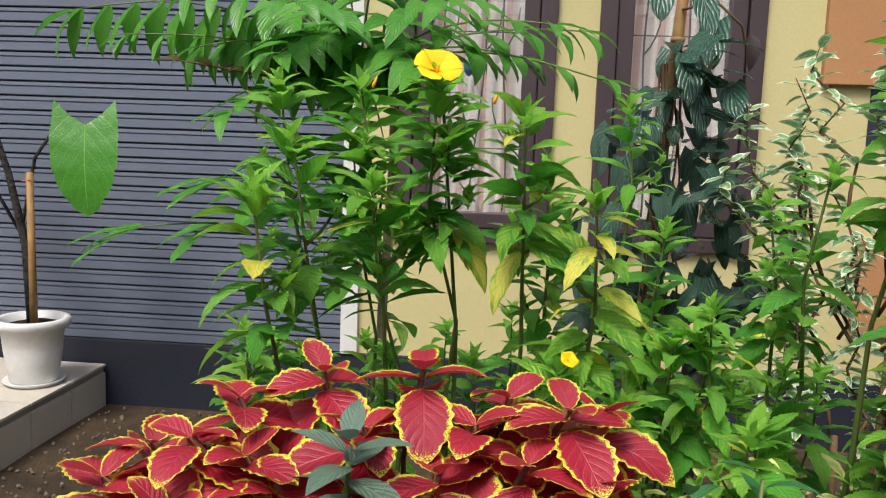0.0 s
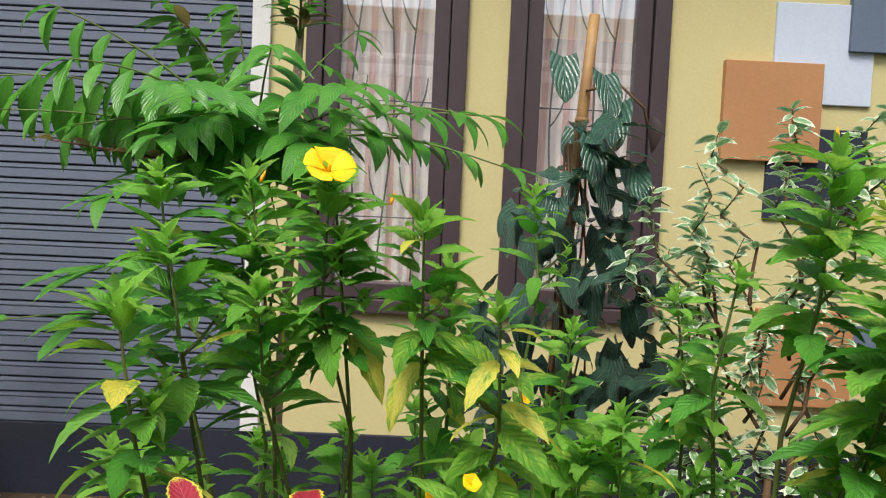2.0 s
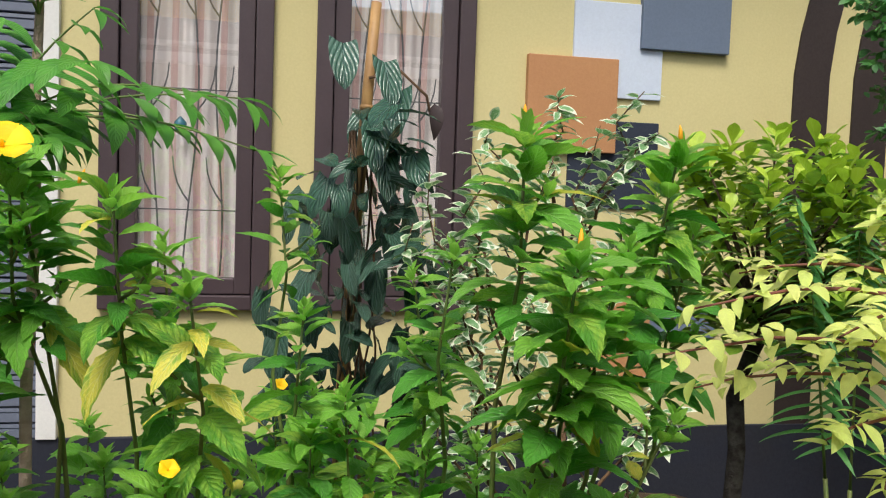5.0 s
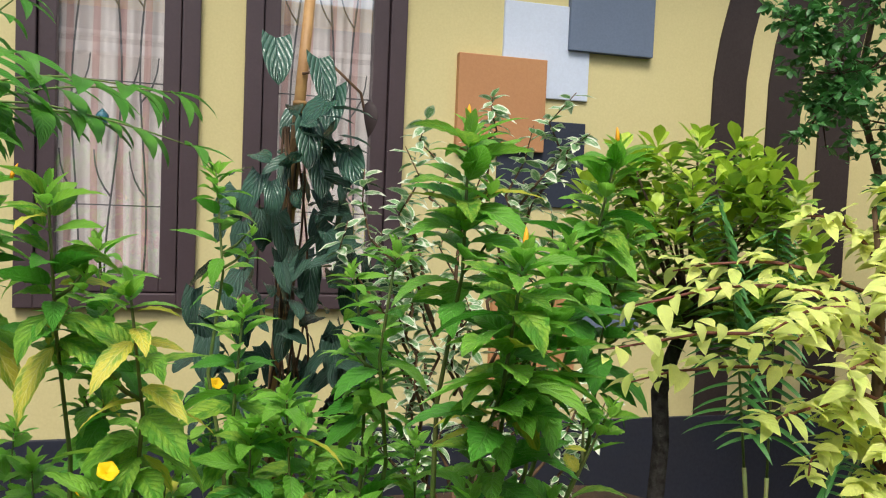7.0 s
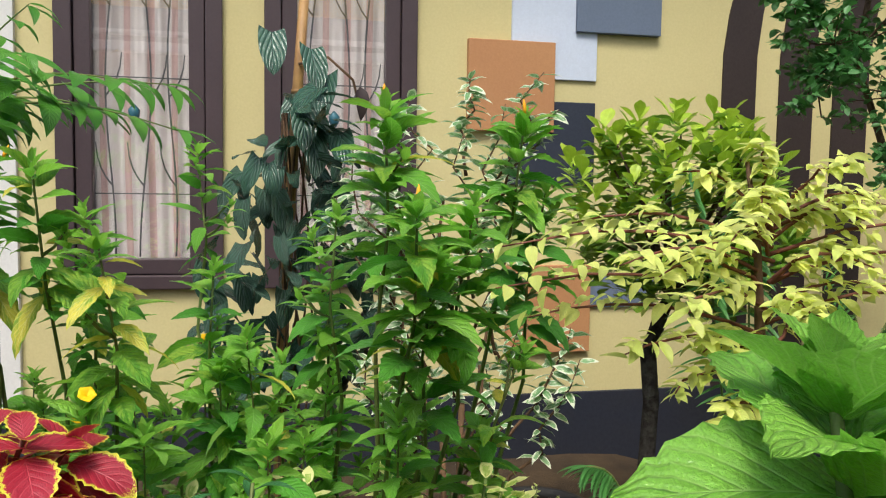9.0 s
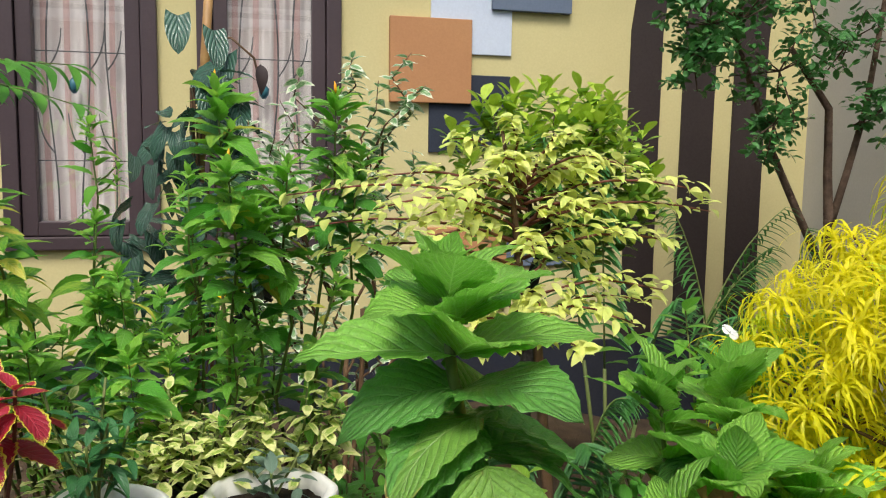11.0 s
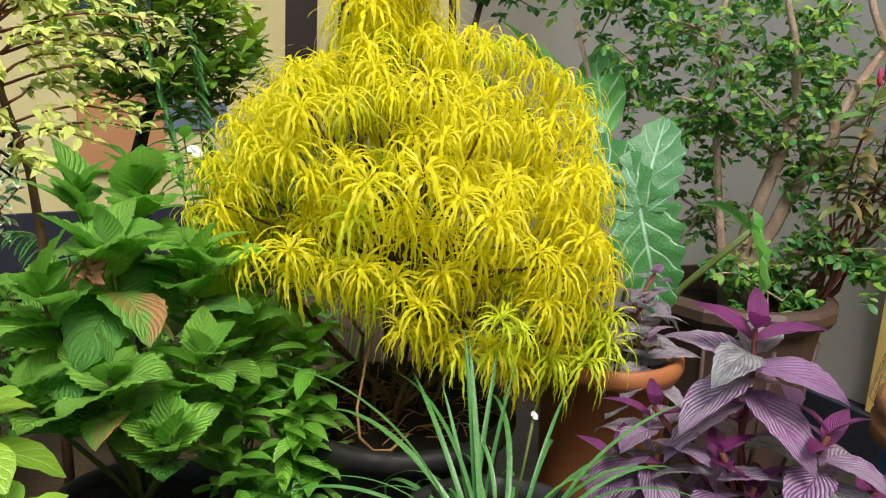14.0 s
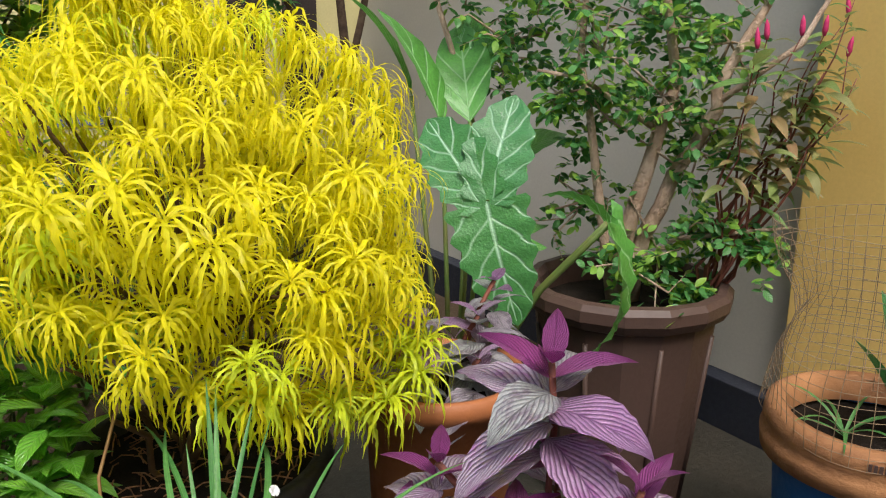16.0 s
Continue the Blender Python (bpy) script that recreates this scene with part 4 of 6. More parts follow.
# low young stems along the front of the bed
for x, y, z in ((-0.154, 1.1, 0.975), (-0.10, 1.2, 0.92), (0.30, 1.3, 0.93), (0.45, 1.15, 0.98), (0.49, 1.12, 1.035), (0.36, 0.98, 0.93), (0.62, 1.2, 0.93), (0.70, 0.97, 0.94), (0.55, 1.35, 0.95), (0.16, 1.3, 0.90), (0.02, 1.3, 0.90), (0.78, 1.2, 0.92), (0.24, 1.15, 0.90), (0.40, 1.5, 0.95), (0.52, 1.0, 0.90), (0.86, 1.1, 0.88), (0.28, 1.0, 0.97), (-0.22, 1.35, 0.88), (0.10, 1.5, 0.90), (0.22, 1.6, 0.92), (0.34, 1.4, 0.86), (0.47, 1.6, 0.93), (0.66, 1.55, 0.90), (0.58, 1.15, 0.86), (0.74, 1.4, 0.88), (-0.06, 1.55, 0.86)):
    p = alder((x, y, z), foot_of(x, y, z, 0, 0.05), 26, 0.085, 0.24, None, 0.06, 0.0035, label="short leafy yellow-alder stem low in the bed")
    if rnd.random() < 0.22:
        attach("flower", SMALLFLOWER, p, (x + 0.01, y - 0.02, z + 0.012), 0.4, 0.8)

# pinnate shrub before the siding
PIN = [blade("leaflet", 1.0, 0.33, L_PINN, lance, 7, 0.25, d, 0.0, 0.02) for d in (0.4, 0.8)]
PINR = [blade("leaflet", 1.0, 0.30, L_PINNR, lance, 6, 0.35, 0.3)]
BROAD = [blade("leaflet", 1.0, 0.42, L_PINN, oval, 7, 0.12, 0.3, 0.0, 0.02)]


def frond(parent, a, b, sag, count, length, meshes, stem, el=-0.7, spread=1.15, r=0.003, tip=True, at_end=0.6):
    """A pinnate leaf: an arched stalk with pairs of leaflets."""
    a, b = Vector(a), Vector(b)
    pts = [a.lerp(b, i / 8) + Vector((0, 0, sag * math.sin(math.pi * i / 8))) for i in range(9)]
    bm = bmesh.new()
    tube(bm, pts, [r * (1 - 0.07 * i) for i in range(9)], 5)
    part("stalk", bm, stem, parent)
    base = az_of(b - a)
    for k in range(count):
        s = 0.12 + 0.86 * k / max(1, count - 1)
        i = min(7, int(s * 8))
        at = pts[i].lerp(pts[i + 1], s * 8 - i)
        for sg in (-1, 1):
            attach("leaflet", rnd.choice(meshes), parent, at, base + sg * (spread - 0.35 * s) + rnd.uniform(-0.1, 0.1), el + rnd.uniform(-0.15, 0.15), sg * 0.3, length * 1.12 * (1 - (1 - at_end) * s) * rnd.uniform(0.9, 1.1))
    if tip:
        attach("leaflet", rnd.choice(meshes), parent, pts[-1], base, el * 0.5, 0, length * at_end)


pin = thing("pinnate_shrub", (-0.02, 1.72, ground_z(0, 1.7)), "tall slim shrub with arching pinnate green leaves and bronze shoots", "shrub")
bm = bmesh.new()
tube(bm, [(-0.02, 1.72, -0.1), (-0.06, 1.72, 0.5), (-0.055, 1.7, 0.9), (-0.04, 1.7, 1.2), (-0.042, 1.7, 1.45), (-0.036, 1.7, 1.60), (-0.03, 1.69, 1.72)], [0.014, 0.012, 0.011, 0.010, 0.010, 0.008, 0.005], 8)
part("trunk", bm, PALEBARK, pin)
C = (-0.10, 1.62, 1.38)
for b, sag, n, L in (((-0.64, 1.55, 1.47), 0.06, 10, 0.17), ((0.33, 1.62, 1.46), 0.03, 7, 0.15), ((0.22, 1.55, 1.40), 0.03, 6, 0.14), ((-0.38, 1.5, 1.40), 0.03, 7, 0.13), ((-0.26, 1.66, 1.62), 0.02, 8, 0.13), ((-0.14, 1.62, 1.64), 0.0, 7, 0.12), ((0.08, 1.6, 1.60), 0.02, 6, 0.11), ((-0.30, 1.45, 1.28), 0.02, 7, 0.14), ((0.05, 1.4, 1.36), 0.04, 7, 0.14), ((-0.52, 1.5, 1.42), 0.02, 7, 0.10), ((-0.02, 1.45, 1.24), 0.02, 7, 0.14), ((0.36, 1.5, 1.36), 0.04, 6, 0.13), ((-0.2, 1.4, 1.38), 0.05, 7, 0.13), ((0.12, 1.35, 1.47), 0.04, 7, 0.14), ((-0.16, 1.35, 1.46), 0.04, 7, 0.14), ((0.27, 1.4, 1.44), 0.04, 6, 0.14), ((-0.36, 1.42, 1.50), 0.04, 7, 0.14), ((-0.05, 1.5, 1.55), 0.03, 7, 0.13), ((-0.42, 1.5, 1.60), 0.03, 8, 0.13)):
    frond(pin, C, b, sag, n, L, PIN, STEMGREEN, -0.75 if b[0] < -0.3 else -0.2)
for b in ((-0.10, 1.66, 1.72), (0.02, 1.68, 1.76), (-0.02, 1.6, 1.70), (-0.34, 1.6, 1.70)):
    frond(pin, (-0.035, 1.69, 1.60) if b[0] > -0.3 else (-0.2, 1.65, 1.56), b, 0.01, 8, 0.075, PIN + PINR, STEMGREEN, 0.3)
frond(pin, (-0.16, 1.55, 1.34), (-0.40, 1.45, 1.37), 0.0, 5, 0.07, PINR, STEMRED, 0.2)
for a, b in (((-0.05, 1.7, 0.95), (-0.50, 1.5, 1.06)), ((-0.05, 1.7, 1.0), (-0.33, 1.5, 1.16))):
    frond(pin, a, b, 0.05, 4, 0.15, BROAD, STEMGREEN, -0.25, 0.9, 0.003, True, 0.9)

# philodendron in the white pot
BIGH = blade("leaf", 1.0, 0.88, L_BIG, heart, 12, 0.12, 0.35, 0.0, 0.02, 0.28, 2)
phil = thing("philodendron", (-1.80, 3.25, 0.41), "potted philodendron with one large heart-shaped green leaf", "potted plant")
bm = bmesh.new()
tube(bm, [(-1.80, 3.25, 0.40), (-1.82, 3.25, 0.75), (-1.88, 3.24, 1.05), (-1.98, 3.22, 1.4)], [0.022, 0.018, 0.014, 0.010], 9)
part("trunk", bm, DARKBARK, phil)
bm = bmesh.new()
tube(bm, [(-1.775, 3.22, 0.40), (-1.77, 3.21, 1.06)], [0.016, 0.014], 8)
part("stake", bm, BAMBOO, phil, "short wooden stake tied to the stem")
for pts in ([(-1.84, 3.25, 0.8), (-1.75, 3.22, 1.12), (-1.60, 3.2, 1.31)], [(-1.84, 3.25, 0.8), (-1.98, 3.2, 1.1), (-2.1, 3.18, 1.25)]):
    bm = bmesh.new()
    tube(bm, pts, 0.007, 7)
    part("leaf_stalk", bm, DARKBARK, phil)
attach("leaf", BIGH, phil, (-1.50, 3.16, 1.26), 3.14 + 0.35, -1.25, 0.15, 0.37)
attach("leaf", BIGH, phil, (-2.05, 3.16, 1.45), 3.14 - 0.4, -0.9, 0.1, 0.30)
bm = bmesh.new()
tube(bm, [(-1.82, 3.235, 1.02), (-1.76, 3.19, 1.03), (-1.77, 3.25, 1.02), (-1.83, 3.26, 1.02), (-1.82, 3.235, 1.02)], 0.003, 5)
part("tie", bm, RIBBON, phil, "pink string tie")

# betel climbing a bamboo pole
pep = thing("betel_climber", (0.58, 2.24, ground_z(0.58, 2.24)), "dark silvery-veined betel vine climbing a bamboo pole", "climber")
bm = bmesh.new()
tube(bm, [(0.556, 2.24, -0.1), (0.575, 2.24, 0.8), (0.60, 2.24, 1.25), (0.621, 2.24, 1.58), (0.637, 2.24, 1.80)], [0.018, 0.017, 0.016, 0.015, 0.014], 12)
for z, x in ((0.97, 0.586), (1.25, 0.60), (1.52, 0.618)):
    tube(bm, [(x, 2.24, z), (x, 2.24, z + 0.012)], 0.0185, 12)
part("bamboo_pole", bm, BAMBOO, pep, "orange-brown bamboo pole")
for k in range(9):
    bm = bmesh.new()
    a = k * 0.7
    tube(bm, [(0.58 + (0.022 + 0.10 * math.sin(z * 3 + a) * (1.3 - 0.7 * z)) * math.cos(a + z * 2), 2.24 + 0.03 * math.sin(a + z * 2.5) - 0.03, z) for z in [0.2 + 0.14 * i for i in range(10)]], 0.0032, 5)
    part("vine", bm, STEMBROWN, pep)
PEP = [blade("leaf", 1.0, w, L_PEPPER, heart, 9, f, d, 0.0, 0.02, 0.12, 2) for w, f, d in ((0.70, 0.16, 0.25), (0.62, 0.25, 0.5), (0.74, 0.10, 0.4))]
for k in range(185):
    z = 0.72 + 0.80 * (k / 185) ** 1.1 + rnd.uniform(-0.02, 0.02)
    wid = 0.23 * min(1.0, max(0.22, (1.60 - z) / 0.42)) * (0.85 if z < 0.85 else 1)
    x = 0.60 + (z - 1.1) * 0.06 + rnd.uniform(-wid, wid)
    y = 2.24 - rnd.uniform(-0.10, 0.22)
    attach("leaf", rnd.choice(PEP), pep, (x, y, z), 3.14 + rnd.uniform(-1.5, 1.5), rnd.uniform(-1.3, 0.1), rnd.uniform(-0.8, 0.8), rnd.uniform(0.070, 0.122))
for x, z in ((0.545, 1.67), (0.65, 1.63), (0.69, 1.56), (0.63, 1.47), (0.655, 1.40)):
    attach("leaf", PEP[0], pep, (x, 2.14, z), 3.14 + rnd.uniform(-0.4, 0.4), -1.0, rnd.uniform(-0.3, 0.3), 0.135)
bm = bmesh.new()
tube(bm, [(0.62, 2.22, 1.6), (0.70, 2.2, 1.62), (0.77, 2.2, 1.56), (0.79, 2.2, 1.48)], 0.004, 5)
part("vine", bm, STEMBROWN, pep)
attach("leaf", blade("leaf", 1.0, 0.4, surface("dry_dark_leaf", (0.03, 0.018, 0.018)), lance, 7, 0.5, 0.6), pep, (0.79, 2.19, 1.54), 3.3, -1.2, 0, 0.10)

# white-edged shrub
var = thing("variegated_shrub", (1.0, 1.90, ground_z(1.0, 1.9)), "bushy shrub with narrow white-edged leaves", "shrub")
VARL = [blade("leaf", 1.0, 0.40, L_VAR, lance, 5, 0.2, d, 0.0, 0.05) for d in (0.3, 0.7)]
tips = [(0.834, 1.47), (1.10, 1.52), (1.02, 1.45), (0.70, 1.35), (0.76, 1.30), (0.93, 1.38), (1.05, 1.34), (1.15, 1.28), (0.80, 1.2), (0.72, 1.15), (0.88, 1.1), (1.0, 1.2), (1.1, 1.1), (0.75, 1.0), (0.84, 0.95), (0.95, 0.98), (1.06, 0.95), (1.18, 0.95), (0.70, 0.9), (0.80, 0.85), (1.2, 0.88), (1.02, 0.85), (0.9, 1.25), (0.66, 1.24), (1.14, 1.44), (0.97, 1.52), (0.78, 1.40), (0.74, 1.22)]
for i, (x, z) in enumerate(tips):
    x, y, z = 0.30 + (x - 0.30) * 1.12, 1.92 + rnd.uniform(-0.13, 0.13), 1.29 + (z - 1.29) * 1.12
    root = Vector((1.0 + (x - 1.0) * 0.45, 1.90 + rnd.uniform(-0.05, 0.05), max(0.3, z - rnd.uniform(0.25, 0.5))))
    pts = wander(root, (x, y, z), 6, 0.10)
    bm = bmesh.new()
    tube(bm, pts, [0.005, 0.0045, 0.004, 0.0034, 0.003, 0.002, 0.0012], 5)
    part("branch", bm, STEMBROWN, var)
    for k in range(40):
        s = 0.30 + 0.70 * k / 39
        q = pts[min(5, int(s * 6))].lerp(pts[min(6, int(s * 6) + 1)], s * 6 - int(s * 6))
        attach("leaf", rnd.choice(VARL), var, q, GOLD * k + i, rnd.uniform(-0.5, 0.7), rnd.uniform(-0.8, 0.8), rnd.uniform(0.034, 0.064))
bm = bmesh.new()
for k in range(4):
    tube(bm, wander((1.0, 1.90, -0.1), (1.0 + 0.05 * (k - 1.5), 1.90, 0.5 + 0.1 * k), 5, 0.02), 0.008, 6)
part("trunk", bm, STEMBROWN, var)

# rounded shrub on a lichened trunk
fic = thing("rounded_shrub", (1.72, 2.20, ground_z(1.72, 2.2)), "dense rounded shrub with thick glossy leaves on a dark trunk", "shrub")
bm = bmesh.new()
tube(bm, [(1.69, 2.20, -0.1), (1.70, 2.20, 0.3), (1.715, 2.20, 0.6), (1.70, 2.20, 0.75), (1.73, 2.18, 0.88), (1.78, 2.16, 1.0)], [0.030, 0.027, 0.025, 0.026, 0.022, 0.016], 10)
part("trunk", bm, DARKBARK, fic, "dark trunk with pale lichen")
FIC = [blade("leaf", 1.0, 0.54, L_FICUS, spoon, 6, 0.2, d) for d in (0.2, 0.5)]
FICY = [blade("leaf", 1.0, 0.54, L_FICUSY, spoon, 6, 0.25, 0.2)]
for i in range(190):
    u, w = rnd.random() * 6.283, rnd.uniform(-0.85, 1)
    rr = math.sqrt(max(0.05, 1 - w * w * 0.8)) * math.sqrt(rnd.uniform(0.15, 1.0)) * (1 + 0.12 * math.sin(3 * u))
    c = Vector((1.78 + 0.40 * rr * math.cos(u), 2.15 + 0.30 * rr * math.sin(u), 1.19 + 0.27 * w + 0.04 * math.sin(5 * u)))
    pts = [Vector((1.76, 2.17, 0.92)).lerp(c, s) + Vector((0, 0, 0.04 * math.sin(3.1 * s))) for s in (0, 0.3, 0.6, 1.0)]
    if i < 26:
        bm = bmesh.new()
        tube(bm, pts, [0.010, 0.007, 0.005, 0.003], 5)
        part("limb", bm, BARK, fic)
    for k in range(9):
        attach("leaf", rnd.choice(FICY) if k < 3 and w > -0.1 else rnd.choice(FIC), fic, c + Vector((0, 0, -0.007 * k)), GOLD * k + i, 1.0 - 0.14 * k + rnd.uniform(-0.15, 0.15), rnd.uniform(-0.2, 0.2), rnd.uniform(0.055, 0.088))

# golden shrub with tiered branches
dur = thing("golden_shrub", (1.22, 0.88, -0.19), "slender shrub with tiers of pale golden-yellow leaves", "shrub")
DUR = [blade("leaf", 1.0, 0.44, L_DUR, lance, 7, 0.30, d) for d in (0.3, 0.7)]
bm = bmesh.new()
tube(bm, [(1.30, 0.9, -0.19), (1.285, 0.9, 0.6), (1.255, 0.9, 0.9), (1.215, 0.9, 1.05), (1.19, 0.88, 1.2), (1.17, 0.88, 1.3)], [0.013, 0.011, 0.009, 0.008, 0.005, 0.003], 8)
part("trunk", bm, STEMBROWN, dur)
for b in ((0.785, 0.78, 1.19), (0.80, 0.86, 1.13), (0.86, 0.90, 1.085), (0.92, 0.74, 1.17), (1.0, 0.8, 1.15), (1.05, 0.72, 1.20), (1.08, 0.9, 1.285), (1.18, 0.86, 1.315), (1.06, 0.80, 1.05), (1.27, 0.8, 1.295), (1.38, 0.86, 1.25), (1.42, 0.92, 1.16), (1.30, 0.78, 1.16), (1.38, 0.95, 1.06), (1.18, 0.74, 1.1), (1.14, 0.8, 1.24), (0.95, 0.96, 1.21), (1.33, 0.85, 1.22), (1.24, 0.95, 1.24), (0.98, 0.70, 1.12), (1.45, 0.80, 1.02), (1.50, 0.86, 1.10), (1.35, 0.72, 0.98), (1.27, 0.72, 0.93), (1.48, 0.90, 0.98), (1.20, 0.74, 1.0), (1.38, 0.80, 1.12), (1.12, 0.78, 1.02), (1.56, 0.84, 1.16), (1.52, 0.80, 1.20), (1.46, 0.94, 1.24), (1.02, 0.80, 1.0), (1.08, 0.78, 0.96), (0.96, 0.80, 1.05), (1.12, 0.80, 0.92)):
    b = Vector(b)
    a = Vector((1.215, 0.89, min(1.2, b.z - 0.03)))
    pts = [a.lerp(b, i / 6) + Vector((rnd.uniform(-0.008, 0.008), rnd.uniform(-0.008, 0.008), 0.03 * math.sin(3.14 * i / 6))) for i in range(7)]
    bm = bmesh.new()
    tube(bm, pts, [0.0035, 0.003, 0.0027, 0.0024, 0.002, 0.0016, 0.001], 5)
    part("branch", bm, STEMRED, dur)
    for k in range(38):
        s = 0.2 + 0.8 * k / 37
        i = min(5, int(s * 6))
        q = pts[i].lerp(pts[i + 1], s * 6 - i)
        attach("leaf", rnd.choice(DUR), dur, q + Vector((0, 0, rnd.uniform(-0.01, 0.015))), az_of(b - a) + (1.0 if k % 2 else -1.0) * rnd.uniform(0.4, 1.5), rnd.uniform(-0.6, 0.5), rnd.uniform(-0.6, 0.6), rnd.uniform(0.022, 0.042))

# hydrangeas
HY = [blade("leaf", 1.0, 0.72, L_HYD, ovate, 21, f, d, 0.05, 0.02, 0, 2) for d, f in ((0.3, 0.35), (0.6, 0.25), (0.45, 0.15))]
HYO = [blade("leaf", 1.0, 0.70, L_HYDO, ovate, 17, 0.15, d, 0.045, 0.02, 0, 2) for d in (0.5, 0.9)]
HYB = [blade("leaf", 1.0, 0.72, L_HYDB, ovate, 17, 0.1, 0.8, 0.03, 0.02, 0, 2)]


def hydrangea(p, top, foot, leaves, size, span, brown=0.0, r=0.008):
    """A hydrangea shoot: opposite pairs of broad toothed leaves, folded up at the top."""
    pts = wander(foot, top, 6, 0.01)
    bm = bmesh.new()
    tube(bm, pts, [r * (1.2 - 0.1 * i) for i in range(7)], 8)
    part("stem", bm, STEMGREEN, p)
    top, foot = Vector(top), Vector(foot)
    a0 = rnd.random() * 3
    for k in range(leaves):
        s = (k // 2) / (leaves / 2)
        at = top - (top - foot).normalized() * span * s ** 1.5
        az = a0 + (k % 2) * 3.1416 + (k // 2) * 1.57 + rnd.uniform(-0.6, 0.6)
        L = size * min(1.0, 0.6 + 1.3 * s) * rnd.uniform(0.9, 1.1)
        el = 1.15 - 0.9 * min(1, s * 1.15) ** 0.85 + rnd.uniform(-0.40, 0.40)
        me = rnd.choice(HYB) if s > 0.6 and rnd.random() < brown else rnd.choice(HYO) if s > 0.72 else rnd.choice(HY)
        attach("leaf", me, p, at, az, el, rnd.uniform(-0.45, 0.45), L * rnd.uniform(0.8, 1.1))


hyd = thing("hydrangea", (1.02, 0.36, 0.33), "tall hydrangea shoot with big toothed leaves browning low down", "shrub", "hydrangeas")
bm = bmesh.new()
tube(bm, [(1.02, 0.36, 0.33), (1.01, 0.37, 0.6), (0.985, 0.38, 0.85), (0.955, 0.39, 1.0), (0.945, 0.40, 1.10)], [0.010, 0.009, 0.008, 0.007, 0.005], 8)
part("stem", bm, STEMGREEN, hyd)
for tier, (z, n, L, el, meshes) in enumerate(((1.105, 4, 0.075, 1.15, HY), (1.08, 4, 0.125, 0.80, HY), (1.055, 4, 0.160, 0.55, HY), (1.02, 4, 0.180, 0.32, HY), (0.98, 3, 0.175, 0.22, HYO), (0.94, 3, 0.180, 0.08, HYO), (0.905, 2, 0.180, -0.1, HYO))):
    x = 0.945 + (1.10 - z) * 0.2
    for k in range(n):
        attach("leaf", rnd.choice(meshes), hyd, (x, 0.40 - (1.1 - z) * 0.1, z), 0.5 + tier * 0.8 + 6.283 * k / n + rnd.uniform(-0.25, 0.25), el + rnd.uniform(-0.28, 0.22), rnd.uniform(-0.4, 0.4), L * rnd.uniform(0.85, 1.1))
attach("leaf", HYB[0], hyd, (0.975, 0.31, 0.915), 3.25, -0.85, 0.1, 0.165)
attach("leaf", HYB[0], hyd, (0.975, 0.36, 0.955), 2.0, -0.15, 0.1, 0.16)
attach("leaf", HYO[0], hyd, (1.0, 0.33, 0.87), 1.75, -0.15, 0.1, 0.20)
attach("leaf", HYO[1], hyd, (1.0, 0.34, 0.92), 4.5, -0.3, -0.1, 0.18)
hyd2 = thing("hydrangea", (1.38, 0.52, 0.30), "bushy low hydrangea with bright green toothed leaves", "shrub", "hydrangeas")
for top, n, L in (((1.32, 0.36, 0.86), 14, 0.125), ((1.48, 0.42, 0.82), 14, 0.125), ((1.22, 0.34, 0.80), 12, 0.12), ((1.40, 0.50, 0.93), 14, 0.12), ((1.30, 0.52, 0.92), 12, 0.12), ((1.55, 0.40, 0.70), 12, 0.10), ((1.45, 0.30, 0.68), 12, 0.11), ((1.30, 0.26, 0.68), 12, 0.11), ((1.18, 0.30, 0.66), 10, 0.11), ((1.62, 0.48, 0.66), 10, 0.09), ((1.38, 0.22, 0.58), 10, 0.10), ((1.54, 0.55, 0.78), 10, 0.10), ((1.24, 0.44, 0.70), 12, 0.12)):
    hydrangea(hyd2, top, (1.38, 0.50, 0.32), n + 2, L * 1.08, 0.17, 0.08, 0.005)
bm = bmesh.new()
for k in range(14):
    a, b = rnd.random() * 6.28, rnd.uniform(-0.6, 0.9)
    c = Vector((1.285, 0.325, 0.826)) + Vector((math.cos(a), math.sin(a), b)) * 0.020
    vs = [bm.verts.new(c + Vector((rnd.uniform(-1, 1), rnd.uniform(-1, 1), rnd.uniform(-1, 1))) * 0.018) for _ in range(4)]
    bm.faces.new(vs[:3])
    bm.faces.new(vs[1:])
part("dead_bloom", bm, DRYLEAF, hyd2, "crumpled dry brown bloom")
whf = thing("gardenia_shrub", (1.62, 0.85, -0.19), "leafy green shrub with one small white flower", "shrub")
GAR = [blade("leaf", 1.0, 0.42, L_TURN, lance, 7, 0.25, d) for d in (0.3, 0.6)]
for i in range(84):
    tip = Vector((1.60 + rnd.uniform(-0.16, 0.16), 0.80 + rnd.uniform(-0.14, 0.14), rnd.uniform(0.55, 0.96))) if i < 34 else Vector((rnd.uniform(1.5, 1.74), rnd.uniform(0.40, 0.62), rnd.uniform(0.30, 0.66)))
    if i < 14:
        bm = bmesh.new()
        tube(bm, wander((1.62, 0.85, -0.15), tip, 5, 0.02), [0.006, 0.005, 0.004, 0.003, 0.002, 0.0015], 5)
        part("stem", bm, STEMGREEN, whf)
    for k in range(8):
        attach("leaf", rnd.choice(GAR), whf, tip - Vector((0, 0, 0.012 * k)), GOLD * k + i, 0.7 - 0.15 * k, 0, rnd.uniform(0.06, 0.09))
attach("flower", flower_mesh("flower", WHITEPETAL, 0.030, 5, 0.6, 0.3), whf, (1.549, 0.735, 0.952), 0.5, 0.7)

